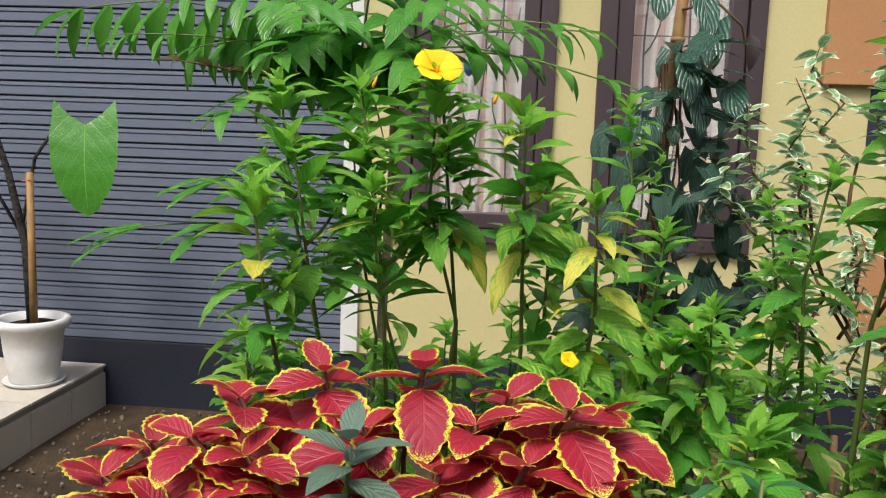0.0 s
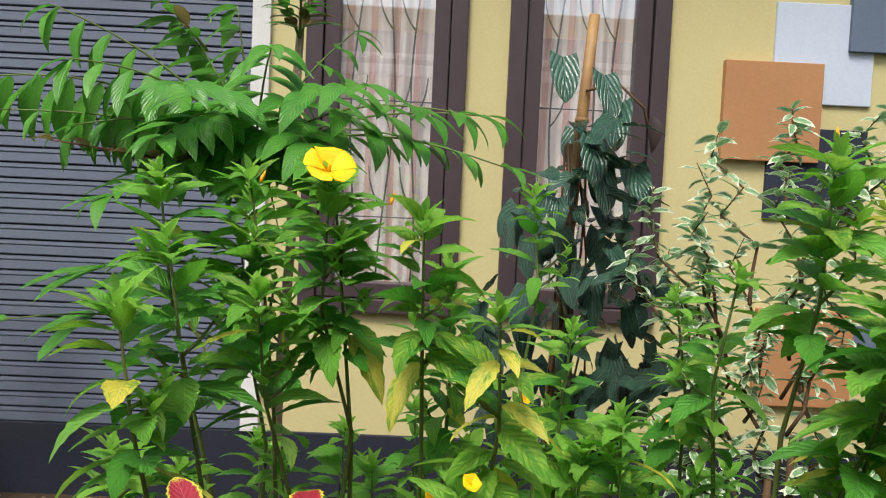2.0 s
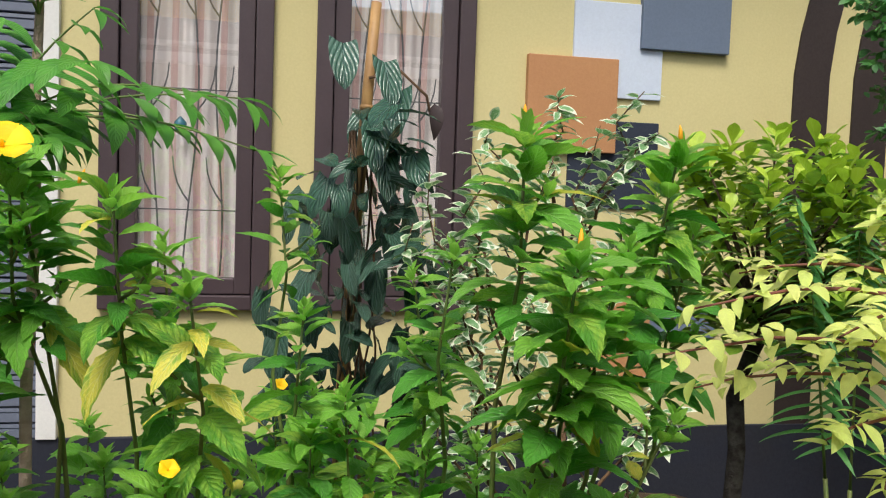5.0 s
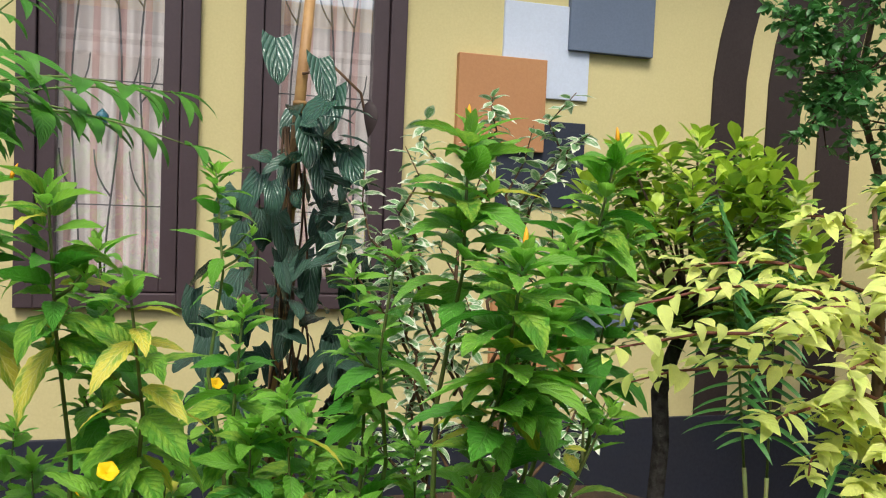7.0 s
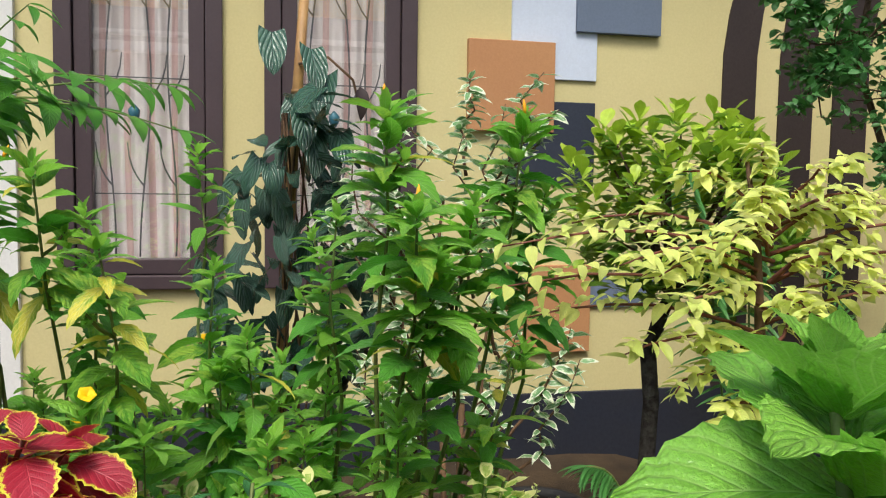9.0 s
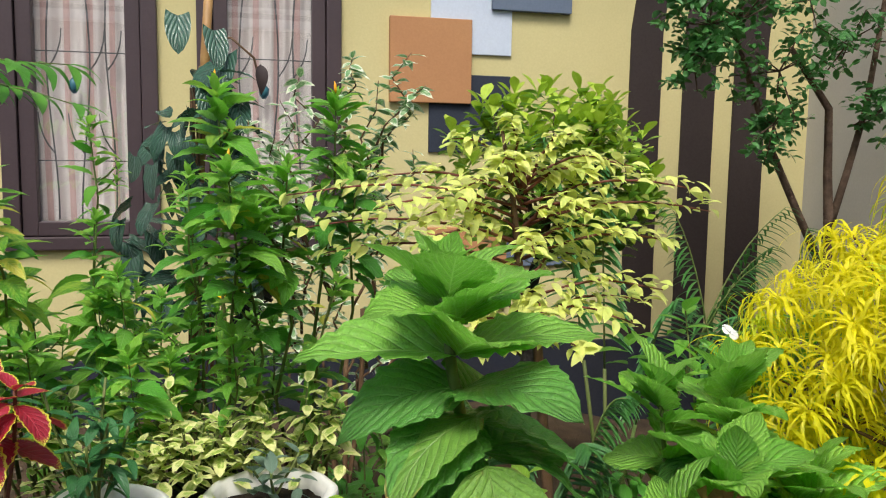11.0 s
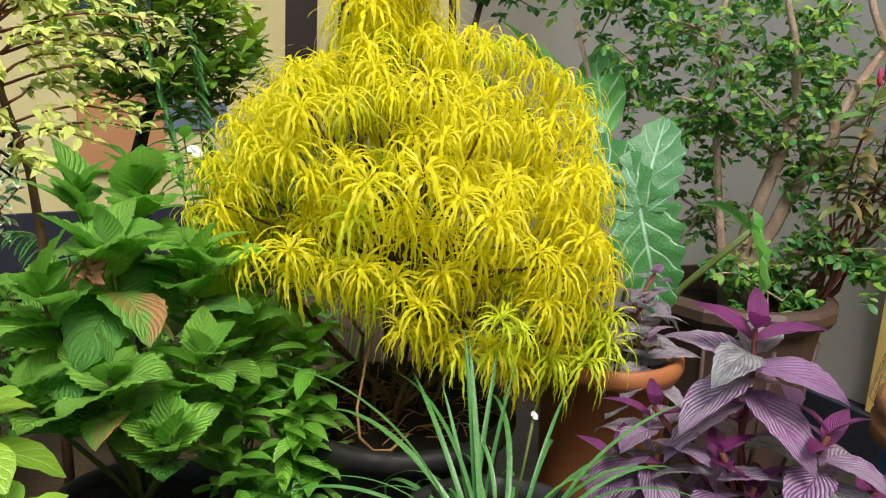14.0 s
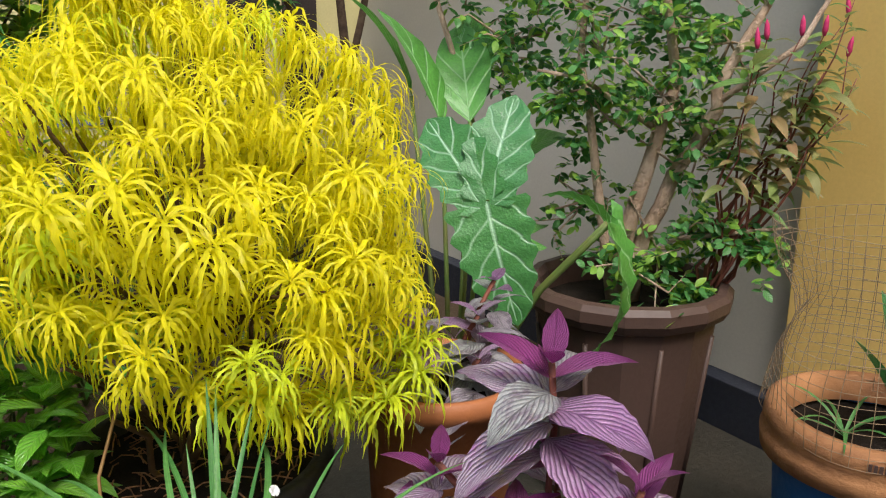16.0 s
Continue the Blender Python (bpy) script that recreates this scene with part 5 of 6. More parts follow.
# cut trunk with a ribbon
stub = thing("cut_trunk", (1.03, 0.235, -0.19), "cut dark lichened trunk with a pink ribbon tied on", "tree stump")
bm = bmesh.new()
tube(bm, [(1.06, 0.24, -0.19), (1.045, 0.235, 0.4), (1.022, 0.23, 0.70), (1.005, 0.228, 0.835)], [0.024, 0.022, 0.019, 0.0175], 12)
part("trunk", bm, DARKBARK, stub)
bm = bmesh.new()
tube(bm, [(1.0045, 0.228, 0.833), (1.003, 0.228, 0.842)], [0.0165, 0.010], 12)
part("cut_face", bm, GROUT, stub, "pale cut wood")
bm = bmesh.new()
tube(bm, [(1.018 + 0.023 * math.cos(a), 0.23 + 0.023 * math.sin(a), 0.735 + 0.006 * math.sin(a)) for a in [0.52 * i for i in range(13)]], 0.004, 6)
for dz, dx in ((0.02, 0.06), (0.045, 0.045), (-0.005, 0.055), (0.03, 0.075)):
    tube(bm, [(1.035, 0.22, 0.742), (1.035 + dx * 0.6, 0.20, 0.745 + dz), (1.035 + dx, 0.205, 0.735 + dz * 0.3)], 0.0032, 5)
part("ribbon", bm, RIBBON, stub, "pink plastic ribbon")
lime = thing("lime_shrub", (0.97, 0.52, -0.19), "small bush with rounded lime-yellow leaves", "shrub")
LIM = [blade("leaf", 1.0, 0.58, L_LIME, oval, 6, 0.2, d) for d in (0.2, 0.5)]
for i in range(64):
    tip = Vector((0.985 + rnd.uniform(-0.15, 0.15), 0.48 + rnd.uniform(-0.12, 0.12), rnd.uniform(0.40, 0.80)))
    if i < 10:
        bm = bmesh.new()
        tube(bm, wander((0.97, 0.52, -0.15), tip, 5, 0.02), 0.003, 5)
        part("stem", bm, STEMBROWN, lime)
    for k in range(7):
        attach("leaf", rnd.choice(LIM), lime, tip - Vector((0, 0, 0.012 * k)), GOLD * k + i, 0.6 - 0.15 * k, 0, rnd.uniform(0.038, 0.058))

# lime rosettes at the front
LR = [blade("leaf", 1.0, 0.52, L_LIME, spoon, 8, 0.18, d, 0.0, 0.02, 0, 2) for d in (0.4, 0.8)]
ros = thing("lime_rosette_plant", (1.03, -0.06, 0.56), "leafy rosettes of broad lime-green leaves", "potted plant")
for c, n, L in (((0.905, -0.05, 0.80), 15, 0.11), ((1.09, -0.06, 0.81), 18, 0.135), ((1.0, -0.02, 0.76), 12, 0.10), ((1.02, -0.16, 0.70), 14, 0.11), ((1.15, -0.14, 0.70), 12, 0.10)):
    bm = bmesh.new()
    tube(bm, wander((1.03, -0.06, 0.56), c, 3, 0.02), 0.006, 6)
    part("stem", bm, STEMGREEN, ros)
    for k in range(n):
        attach("leaf", rnd.choice(LR), ros, Vector(c) - Vector((0, 0, 0.004 * k)), GOLD * k, 1.15 - 1.25 * k / n, 0, L * (0.55 + 0.5 * k / n))

# coleus
COL = [blade("leaf", 1.0, 0.64, L_COLEUS, oval, 15, 0.25, d, 0.06, 0.01, 0, 2) for d in (0.25, 0.55)]


def coleus(at, feet, label, leaf=0.088):
    p = thing("coleus", at, label, "coleus", "coleus plants")
    for t in feet:
        t = (t[0], t[1], t[2] + 0.018)
        bm = bmesh.new()
        tube(bm, wander(at, t, 4, 0.03), 0.003, 6)
        part("stem", bm, STEMRED, p)
        for k in range(8):
            attach("leaf", rnd.choice(COL), p, Vector(t) - Vector((0, 0, 0.010 * (k // 2))), 0.8 * t[0] * 30 + (k % 2) * 3.14 + (k // 2) * 1.57, 0.55 - 0.38 * (k // 2) + rnd.uniform(-0.2, 0.2), rnd.uniform(-0.3, 0.3), leaf * 1.1 * (0.5 + 0.19 * (k // 2)))
    return p


coleus((0.10, 0.86, 0.62), [(-0.128, 0.74, 0.92), (-0.07, 0.70, 0.945), (-0.045, 0.76, 0.965), (0.03, 0.80, 0.985), (0.137, 0.76, 1.005), (0.22, 0.78, 0.975), (0.277, 0.74, 0.98), (0.31, 0.78, 0.96), (-0.02, 0.70, 0.93), (0.24, 0.70, 0.94), (0.16, 0.69, 0.93), (0.016, 0.68, 0.915), (0.085, 0.73, 0.955), (-0.157, 0.70, 0.90), (0.10, 0.66, 0.90), (0.19, 0.74, 0.96), (-0.08, 0.66, 0.89), (0.30, 0.70, 0.92)], "spreading coleus with crimson leaves edged in yellow, in a black pot")
coleus((0.36, 0.72, 0.61), [(0.43, 0.62, 0.925), (0.37, 0.60, 0.905), (0.40, 0.66, 0.87), (0.35, 0.66, 0.84)], "small coleus with crimson yellow-edged leaves in a white pot", 0.075)
sage = thing("grey_leaf_herb", (0.07, 0.70, 0.62), "grey-green broad-leaved seedling among the coleus", "herb")
SAG = [blade("leaf", 1.0, 0.44, L_SAGE, lance, 7, 0.2, 0.4)]
bm = bmesh.new()
tube(bm, [(0.07, 0.72, 0.62), (0.075, 0.69, 0.8), (0.085, 0.66, 0.965)], 0.003, 6)
part("stem", bm, STEMGREEN, sage)
for k in range(10):
    attach("leaf", SAG[0], sage, (0.085, 0.66, 0.985 - 0.012 * (k // 2)), k % 2 * 3.14 + (k // 2) * 1.4, 0.7 - 0.25 * (k // 2), 0, 0.05 + 0.004 * k)


# plants in the stand's pots
def tuft(name, at, r, h, n, meshes, size, label, category, stem=STEMGREEN, up=0.7):
    p = thing(name, at, label, category)
    for i in range(n):
        a, q = rnd.random() * 6.28, math.sqrt(rnd.random())
        tip = Vector(at) + Vector((r * q * math.cos(a), r * q * math.sin(a), h * rnd.uniform(0.45, 1.0)))
        bm = bmesh.new()
        tube(bm, wander(at, tip, 4, 0.03), 0.0025, 5)
        part("stem", bm, stem, p)
        for k in range(8):
            attach("leaf", rnd.choice(meshes), p, tip - Vector((0, 0, 0.011 * k)), GOLD * k + i, up - 0.17 * k, 0, size * rnd.uniform(0.7, 1.1))
    return p


VY = [blade("leaf", 1.0, 0.52, L_VARY, oval, 6, 0.2, d, 0, 0.04) for d in (0.2, 0.5)]
DK = [blade("leaf", 1.0, 0.26, L_DARK, lance, 7, 0.3, d) for d in (0.3, 0.7)]
tuft("variegated_herb", (0.62, 1.10, 0.585), 0.19, 0.22, 40, VY, 0.045, "low herb with cream-blotched yellow-green leaves in the planter", "potted plant")
tuft("variegated_herb", (0.80, 1.12, 0.47), 0.15, 0.36, 26, VY, 0.045, "cream-blotched low herb behind the white pots", "potted plant")
tuft("variegated_herb", (0.44, 1.14, 0.47), 0.13, 0.34, 18, VY, 0.045, "cream-blotched herb at the back of the stand", "potted plant")
tuft("dark_leaf_herb", (0.485, 0.86, 0.655), 0.075, 0.24, 9, DK, 0.07, "dark narrow-leaved herb in the white pot", "potted plant")
tuft("grey_leaf_herb", (0.77, 0.93, 0.635), 0.05, 0.09, 4, SAG, 0.05, "small grey-green seedling in the scalloped pot", "potted plant")
tuft("creeping_herb", (1.42, 2.42, ground_z(1.42, 2.42) + 0.2), 0.15, 0.06, 30, VY, 0.022, "small creeping leaves covering the bowl pot", "potted plant")
tuft("leafy_seedling", (1.42, 1.9, ground_z(1.42, 1.9)), 0.14, 0.45, 9, T_G, 0.09, "green leafy seedlings beside the bowl pot", "herb")
tuft("leafy_seedling", (0.95, 1.45, ground_z(0.95, 1.45)), 0.12, 0.85, 8, T_O, 0.09, "green leafy seedlings in the bed", "herb")
tuft("leafy_seedling", (1.18, 1.55, ground_z(1.18, 1.55)), 0.15, 0.62, 9, T_O, 0.085, "green leafy seedlings in the bed by the plinth", "herb")
tuft("leafy_seedling", (1.32, 2.1, ground_z(1.32, 2.1)), 0.16, 0.50, 8, T_G, 0.09, "low green seedlings close to the plinth", "herb")
tuft("leafy_seedling", (1.60, 1.85, ground_z(1.60, 1.85)), 0.22, 0.34, 12, T_G, 0.08, "low green seedlings under the rounded shrub", "herb")
tuft("leafy_seedling", (2.05, 1.75, ground_z(2.05, 1.75)), 0.24, 0.55, 14, T_O, 0.085, "green seedlings between the palms", "herb")
tuft("leafy_seedling", (1.15, 2.45, ground_z(1.15, 2.45)), 0.20, 0.36, 10, T_O, 0.08, "low green seedlings beside the plinth", "herb")
tuft("leafy_seedling", (0.30, 1.75, ground_z(0.3, 1.75)), 0.2, 0.80, 9, T_G, 0.085, "green seedlings among the alder stems", "herb")
redp = tuft("red_flowered_herb", (0.72, 0.52, 0.385), 0.12, 0.24, 17, T_G, 0.085, "small green plant with red and yellow flowers in a black pot", "potted plant")
REDF = flower_mesh("flower", REDPETAL, 0.055, 6, 0.7, 0.6)
for at, az in (((0.69, 0.62, 0.62), 0.4), ((0.64, 0.43, 0.55), 1.0), ((0.74, 0.55, 0.60), 2.0)):
    attach("flower", REDF, redp, at, az, -0.6)
for at in ((0.735, 0.60, 0.70), (0.725, 0.61, 0.69)):
    attach("flower", SMALLFLOWER, redp, at, 0.5, -0.5)

# alocasias
ALN = blade("leaf", 1.0, 0.30, L_ALOG, heart, 15, 0.5, 0.9, 0.0, 0.09, 0.15, 2)
PADDLED = blade("leaf", 1.0, 0.40, L_HYDO, oval, 9, 0.25, 0.5, 0.0, 0.02, 0, 2)
PADDLE = blade("leaf", 1.0, 0.42, L_ALOG, oval, 9, 0.25, 0.4, 0.0, 0.02, 0, 2)


def arrow(name, mat, length, width, lobe_len, lobe_w, turn, wave):
    """An arrow-shaped leaf along +y, its stalk at the origin: a wavy front lobe and two rear lobes, each with its own rib."""
    bm = bmesh.new()
    uv = bm.loops.layers.uv.new("UVMap")
    for ang, L, w, lift in ((0.0, length, width, 0.0), (math.pi - turn, lobe_len, lobe_w, 0.002), (math.pi + turn, lobe_len, lobe_w, 0.002)):
        n, rows = 24, []
        for i in range(n + 1):
            v = i / n
            half = w / 2 * ((1 - v) ** 0.62 * (0.80 + 0.55 * v) if ang == 0 else math.sin(math.pi * (0.16 + 0.84 * v)) ** 0.6 if v < 1 else 0.0)
            row = []
            for u in (-1, -0.55, 0, 0.55, 1):
                x = u * half * (1 + wave * 0.8 * math.sin(i * 1.3) * abs(u))
                y = L * v
                z = lift + 0.14 * half * abs(u) + wave * 0.16 * width * math.sin(i * 1.3 + 0.8) * u * u - 0.22 * L * v * v
                row.append((bm.verts.new((x * math.cos(ang) - y * math.sin(ang), x * math.sin(ang) + y * math.cos(ang), z)), (u * 0.5 + 0.5, v)))
            rows.append(row)
        for r, t in zip(rows, rows[1:]):
            for k in range(4):
                q = [r[k], r[k + 1], t[k + 1], t[k]]
                f = bm.faces.new([c[0] for c in q])
                f.smooth = True
                for loop, c in zip(f.loops, q):
                    loop[uv].uv = c[1]
    return mesh_of(name, bm, mat)


ARR = arrow("leaf", L_ALO, 1.0, 0.82, 0.95, 0.56, 0.42, 0.13)
ARS = arrow("leaf", L_ALOG, 1.0, 0.66, 0.66, 0.36, 0.50, 0.11)


def hang(p, me, stalk, tip, s):
    """Hangs an arrow leaf at the end of its stalk so that its tip lies at the given place and its face looks south-west."""
    y = (Vector(tip) - Vector(stalk)).normalized()
    z = Vector((-0.72, -0.66, 0.25))
    x = y.cross(z).normalized()
    z = x.cross(y)
    ob = bpy.data.objects.new("leaf", me)
    scene.collection.objects.link(ob)
    ob.parent = p
    m = Matrix((x, y, z)).transposed().to_4x4()
    m.translation = Vector(stalk) - Vector(p.location)
    ob.matrix_basis = m @ Matrix.Scale(s, 4)


alo = thing("alocasia", (2.68, 0.62, -0.19), "alocasia with long wavy-edged leaves and pale veins", "potted plant")


def stalked(p, me, a, b, az, el, roll, s, stem=STEMGREEN, r=0.007):
    bm = bmesh.new()
    a, b = Vector(a), Vector(b)
    m = a.lerp(b, 0.55) + Vector((0, 0, 0.05))
    tube(bm, [a, a.lerp(m, 0.5), m, b.lerp(m, 0.4), b], [r * 1.4, r * 1.2, r, r * 0.9, r * 0.8], 7)
    part("leaf_stalk", bm, stem, p)
    attach("leaf", me, p, b, az, el, roll, s)


bm = bmesh.new()
tube(bm, [(2.68, 0.62, -0.15), (2.74, 0.66, 0.4), (2.74, 0.64, 0.72), (2.66, 0.57, 0.84), (2.612, 0.54, 0.815)], [0.012, 0.010, 0.009, 0.007, 0.006], 8)
part("leaf_stalk", bm, STEMGREEN, alo)
hang(alo, ARR, (2.61, 0.54, 0.812), (2.60, 0.42, 0.56), 0.275)
stalked(alo, ALN, (2.62, 0.62, 0.30), (2.775, 0.33, 0.785), 3.9, -1.15, 0.3, 0.34)
stalked(alo, ALN, (2.62, 0.62, 0.30), (2.775, 0.335, 0.79), 0.5, 0.75, 0.9, 0.16)
stalked(alo, PADDLE, (2.7, 0.8, -0.15), (2.80, 1.02, 0.92), 0.4, 1.2, 0.2, 0.38)
stalked(alo, PADDLE, (2.7, 0.8, -0.15), (2.88, 1.0, 0.93), 5.9, 1.0, -0.3, 0.38)
stalked(alo, PADDLE, (2.7, 0.8, -0.15), (2.72, 1.12, 0.85), 1.2, 1.0, 0.3, 0.38)
stalked(alo, PADDLE, (2.7, 0.8, -0.15), (2.78, 0.8, 0.72), 5.2, 0.6, 0.3, 0.30)
stalked(alo, PADDLE, (2.7, 0.8, -0.15), (2.70, 0.75, 0.62), 4.6, 0.2, 0.3, 0.26)
for a, b, az, el, sz in (((2.7, 0.8, -0.15), (2.75, 1.10, 1.0), 0.9, 1.25, 0.34), ((2.7, 0.8, -0.15), (2.95, 1.10, 0.98), 5.6, 1.2, 0.32), ((2.7, 0.8, -0.15), (3.0, 0.98, 0.80), 4.9, 0.5, 0.30), ((2.7, 0.8, -0.15), (2.65, 1.0, 0.70), 1.8, 0.6, 0.30), ((2.7, 0.8, -0.15), (2.92, 0.85, 0.62), 5.2, 0.2, 0.26)):
    stalked(alo, PADDLED, a, b, az, el, 0.2, sz)
sal = thing("alocasia", (0.45, 0.35, 0.41), "small potted alocasia with pale-veined arrow leaves", "potted plant")
for b, az, s in (((0.545, 0.34, 0.80), 2.95, 0.17), ((0.63, 0.34, 0.80), 3.6, 0.15), ((0.46, 0.28, 0.76), 2.4, 0.15)):
    stalked(sal, ARS, (0.45, 0.35, 0.41), b, az, -1.0, 0.1, s * 0.82, STEMBROWN, 0.004)

# purple shield plant
PU = [blade("leaf", 1.0, 0.52, L_PURP, ovate, 13, 0.22, d, 0.03, 0.015, 0, 2) for d in (0.5, 0.85)]
PUY = [blade("leaf", 1.0, 0.40, L_PURPY, lance, 10, 0.4, 0.4, 0.03, 0.015, 0, 2)]
PUO = [blade("leaf", 1.0, 0.50, L_PURPO, ovate, 13, 0.18, d, 0.03, 0.015, 0, 2) for d in (0.5, 0.85)]
pur = thing("purple_shield_plant", (2.25, -0.16, 0.40), "leafy plant with metallic purple dark-veined leaves", "potted plant")
def shield(p, foot, shoots, drop=0.15):
    """Shoots with pairs of broad shield leaves, young ones at the tip."""
    for top, n, L, old in shoots:
        bm = bmesh.new()
        tube(bm, wander(foot, top, 4, 0.03), 0.005, 6)
        part("stem", bm, STEMRED, p)
        a0 = 2.3 if L > 0.15 else rnd.random() * 3
        for k in range(n):
            s = (k // 2) / (n / 2)
            me = rnd.choice(PUY) if s < 0.2 and old < 1 else rnd.choice(PUO) if rnd.random() < old * (0.3 + s) else rnd.choice(PU)
            attach("leaf", me, p, Vector(top) - Vector((0, 0, drop * s)), a0 + (k % 2) * 3.14 + (k // 2) * 1.4 + rnd.uniform(-0.2, 0.2), 0.75 - 0.95 * min(1, s * 1.4) + rnd.uniform(-0.15, 0.15), rnd.uniform(-0.25, 0.25), L * 1.12 * min(1, 0.5 + 1.1 * s))


shield(pur, (2.25, -0.16, 0.40), (((2.225, -0.14, 0.765), 14, 0.158, 0.45), ((2.10, -0.06, 0.62), 14, 0.12, 0.4), ((2.28, -0.26, 0.62), 14, 0.13, 0.6), ((2.16, -0.16, 0.57), 12, 0.12, 0.4), ((2.33, -0.32, 0.54), 12, 0.11, 0.5), ((2.05, -0.04, 0.54), 12, 0.11, 0.3), ((2.2, -0.2, 0.52), 12, 0.12, 0.5), ((2.40, -0.30, 0.48), 12, 0.11, 0.3), ((2.46, -0.36, 0.44), 12, 0.10, 0.2), ((2.30, -0.08, 0.58), 12, 0.13, 0.6)))
pur2 = thing("purple_shield_plant", (2.36, 0.34, 0.52), "smaller silvery shield plant with dark veins in the terracotta pot", "potted plant")
shield(pur2, (2.36, 0.34, 0.50), (((2.50, 0.36, 0.70), 12, 0.085, 1.0), ((2.42, 0.30, 0.66), 14, 0.11, 1.0), ((2.28, 0.30, 0.66), 12, 0.11, 1.0), ((2.38, 0.24, 0.60), 12, 0.12, 1.0), ((2.34, 0.38, 0.64), 12, 0.10, 1.0)), 0.13)

# strap leaves
STR = [blade("leaf", 1.0, 0.026, L_STRAP, strap, 14, 0.4, d, 0, 0, 0, 1, 0, sd) for d in (0.9, 1.3, 1.7) for sd in (-0.10, 0.12)]
UPR = [blade("leaf", 1.0, 0.032, L_STRAP, strap, 12, 0.45, d) for d in (0.15, 0.35)]
stp = thing("strap_leaved_lily", (1.80, -0.06, 0.44), "clump of long arching strap leaves with a small white flower", "potted plant")
for k in range(46):
    a = rnd.random() * 6.28
    attach("leaf", rnd.choice(STR), stp, (1.80 + 0.06 * math.cos(a), -0.06 + 0.06 * math.sin(a), 0.44), a - 1.57, rnd.uniform(0.35, 1.25), rnd.uniform(-0.4, 0.4), rnd.uniform(0.24, 0.44))
for k in range(5):
    attach("leaf", rnd.choice(UPR), stp, (1.84 + rnd.uniform(-0.03, 0.03), 0.02 + rnd.uniform(-0.03, 0.03), 0.44), -0.5 + rnd.uniform(-0.5, 0.5), rnd.uniform(1.05, 1.35), rnd.uniform(-0.3, 0.3), rnd.uniform(0.22, 0.40))
attach("flower", flower_mesh("flower", WHITEPETAL, 0.013, 6, 0.5, 0.4), stp, (1.883, -0.018, 0.626), 0.4, 0.8)
bm = bmesh.new()
tube(bm, [(1.86, -0.01, 0.44), (1.875, -0.015, 0.55), (1.883, -0.018, 0.622)], 0.0025, 5)
part("flower_stalk", bm, STEMGREEN, stp)

# golden thread-leaved shrub
evo = thing("golden_thread_shrub", (1.93, 0.52, 0.36), "big dome of drooping bright yellow thread-like leaves", "shrub")


def thread(mat, n):
    """A spray: narrow wavy leaflets that leave a short axis on all sides, arch out and hang."""
    bm = bmesh.new()
    uv = bm.loops.layers.uv.new("UVMap")
    for k in range(n):
        a, L, w = GOLD * k + rnd.uniform(-0.5, 0.5), rnd.uniform(0.6, 1.2), rnd.uniform(0.022, 0.034)
        segs, rows = 10, []
        f = k / n
        p, e = Vector((0.04 * math.cos(a), 0.04 * math.sin(a), -0.16 * f)), 1.05 - 1.0 * f + rnd.uniform(-0.3, 0.2)
        ph, bend = rnd.random() * 6, rnd.uniform(0.20, 0.36)
        drift = rnd.uniform(-0.03, 0.03)
        for i in range(segs + 1):
            v = i / segs
            ww = w * min(1, 0.35 + 3 * v) * (1 - v ** 3) * (1 + 0.45 * math.sin(i * 2.6 + ph)) + 0.003
            a += drift
            c, s = math.cos(a), math.sin(a)
            lateral = Vector((-s, c, 0))
            q = p + lateral * 0.014 * math.sin(i * 2.1 + ph)
            rows.append([(bm.verts.new(q + lateral * ww * u + Vector((0, 0, 0.4 * ww * abs(u)))), (u * 0.5 + 0.5, v)) for u in (-1, 1)])
            p = p + Vector((c * math.cos(e), s * math.cos(e), math.sin(e))) * (L / segs)
            e = max(e - bend * rnd.uniform(0.7, 1.3), -1.45)
        for r, s in zip(rows, rows[1:]):
            q = [r[0], r[1], s[1], s[0]]
            f = bm.faces.new([c[0] for c in q])
            f.smooth = True
            for loop, c in zip(f.loops, q):
                loop[uv].uv = c[1]
    return mesh_of("leaf_spray", bm, mat)


SPY = [thread(L_EVO, 30) for _ in range(7)]
SPG = [thread(L_EVOG, 28) for _ in range(3)]
ec, ax = Vector((1.945, 0.52, 0.86)), Vector((0.40, 0.40, 0.36))
hub = Vector((1.94, 0.52, 0.62))
for i in range(430):
    w = 1 - 1.85 * (i + 0.5) / 430
    u = GOLD * i
    rr = math.sqrt(max(0.02, 1 - w * w))
    k = rnd.choice((0.62, 0.8, 0.94, 1.0, 1.04)) * (1 + 0.07 * math.sin(3 * u + 4 * w))
    c = ec + Vector((ax.x * rr * math.cos(u) * k, ax.y * rr * math.sin(u) * k, ax.z * w * k))
    if w < -0.55:
        c.x += 0.08
        c.y -= 0.05
    if c.z < 0.73 - 0.45 * (c.x - 1.70):
        continue
    low = w < -0.30
    attach("leaf_spray", rnd.choice(SPG) if (low and rnd.random() < 0.45) or rnd.random() < 0.05 else rnd.choice(SPY), evo, c, rnd.uniform(-0.4, 0.4), 0.35 * rr * math.sin(u) * -1, 0.35 * rr * math.cos(u), rnd.uniform(0.072, 0.108))
    if i % 8 == 0:
        bm = bmesh.new()
        tube(bm, [hub, hub.lerp(c, 0.5) + Vector((0, 0, 0.04)), c], [0.006, 0.004, 0.002], 5)
        part("branch", bm, STEMBROWN, evo)
for i in range(26):
    c = Vector((1.90, 0.56, 1.24)) + Vector((rnd.uniform(-0.10, 0.10), rnd.uniform(-0.10, 0.10), rnd.uniform(-0.06, 0.18)))
    attach("leaf_spray", rnd.choice(SPY), evo, c, rnd.random() * 6.28, 0, 0, rnd.uniform(0.09, 0.13))
bm = bmesh.new()
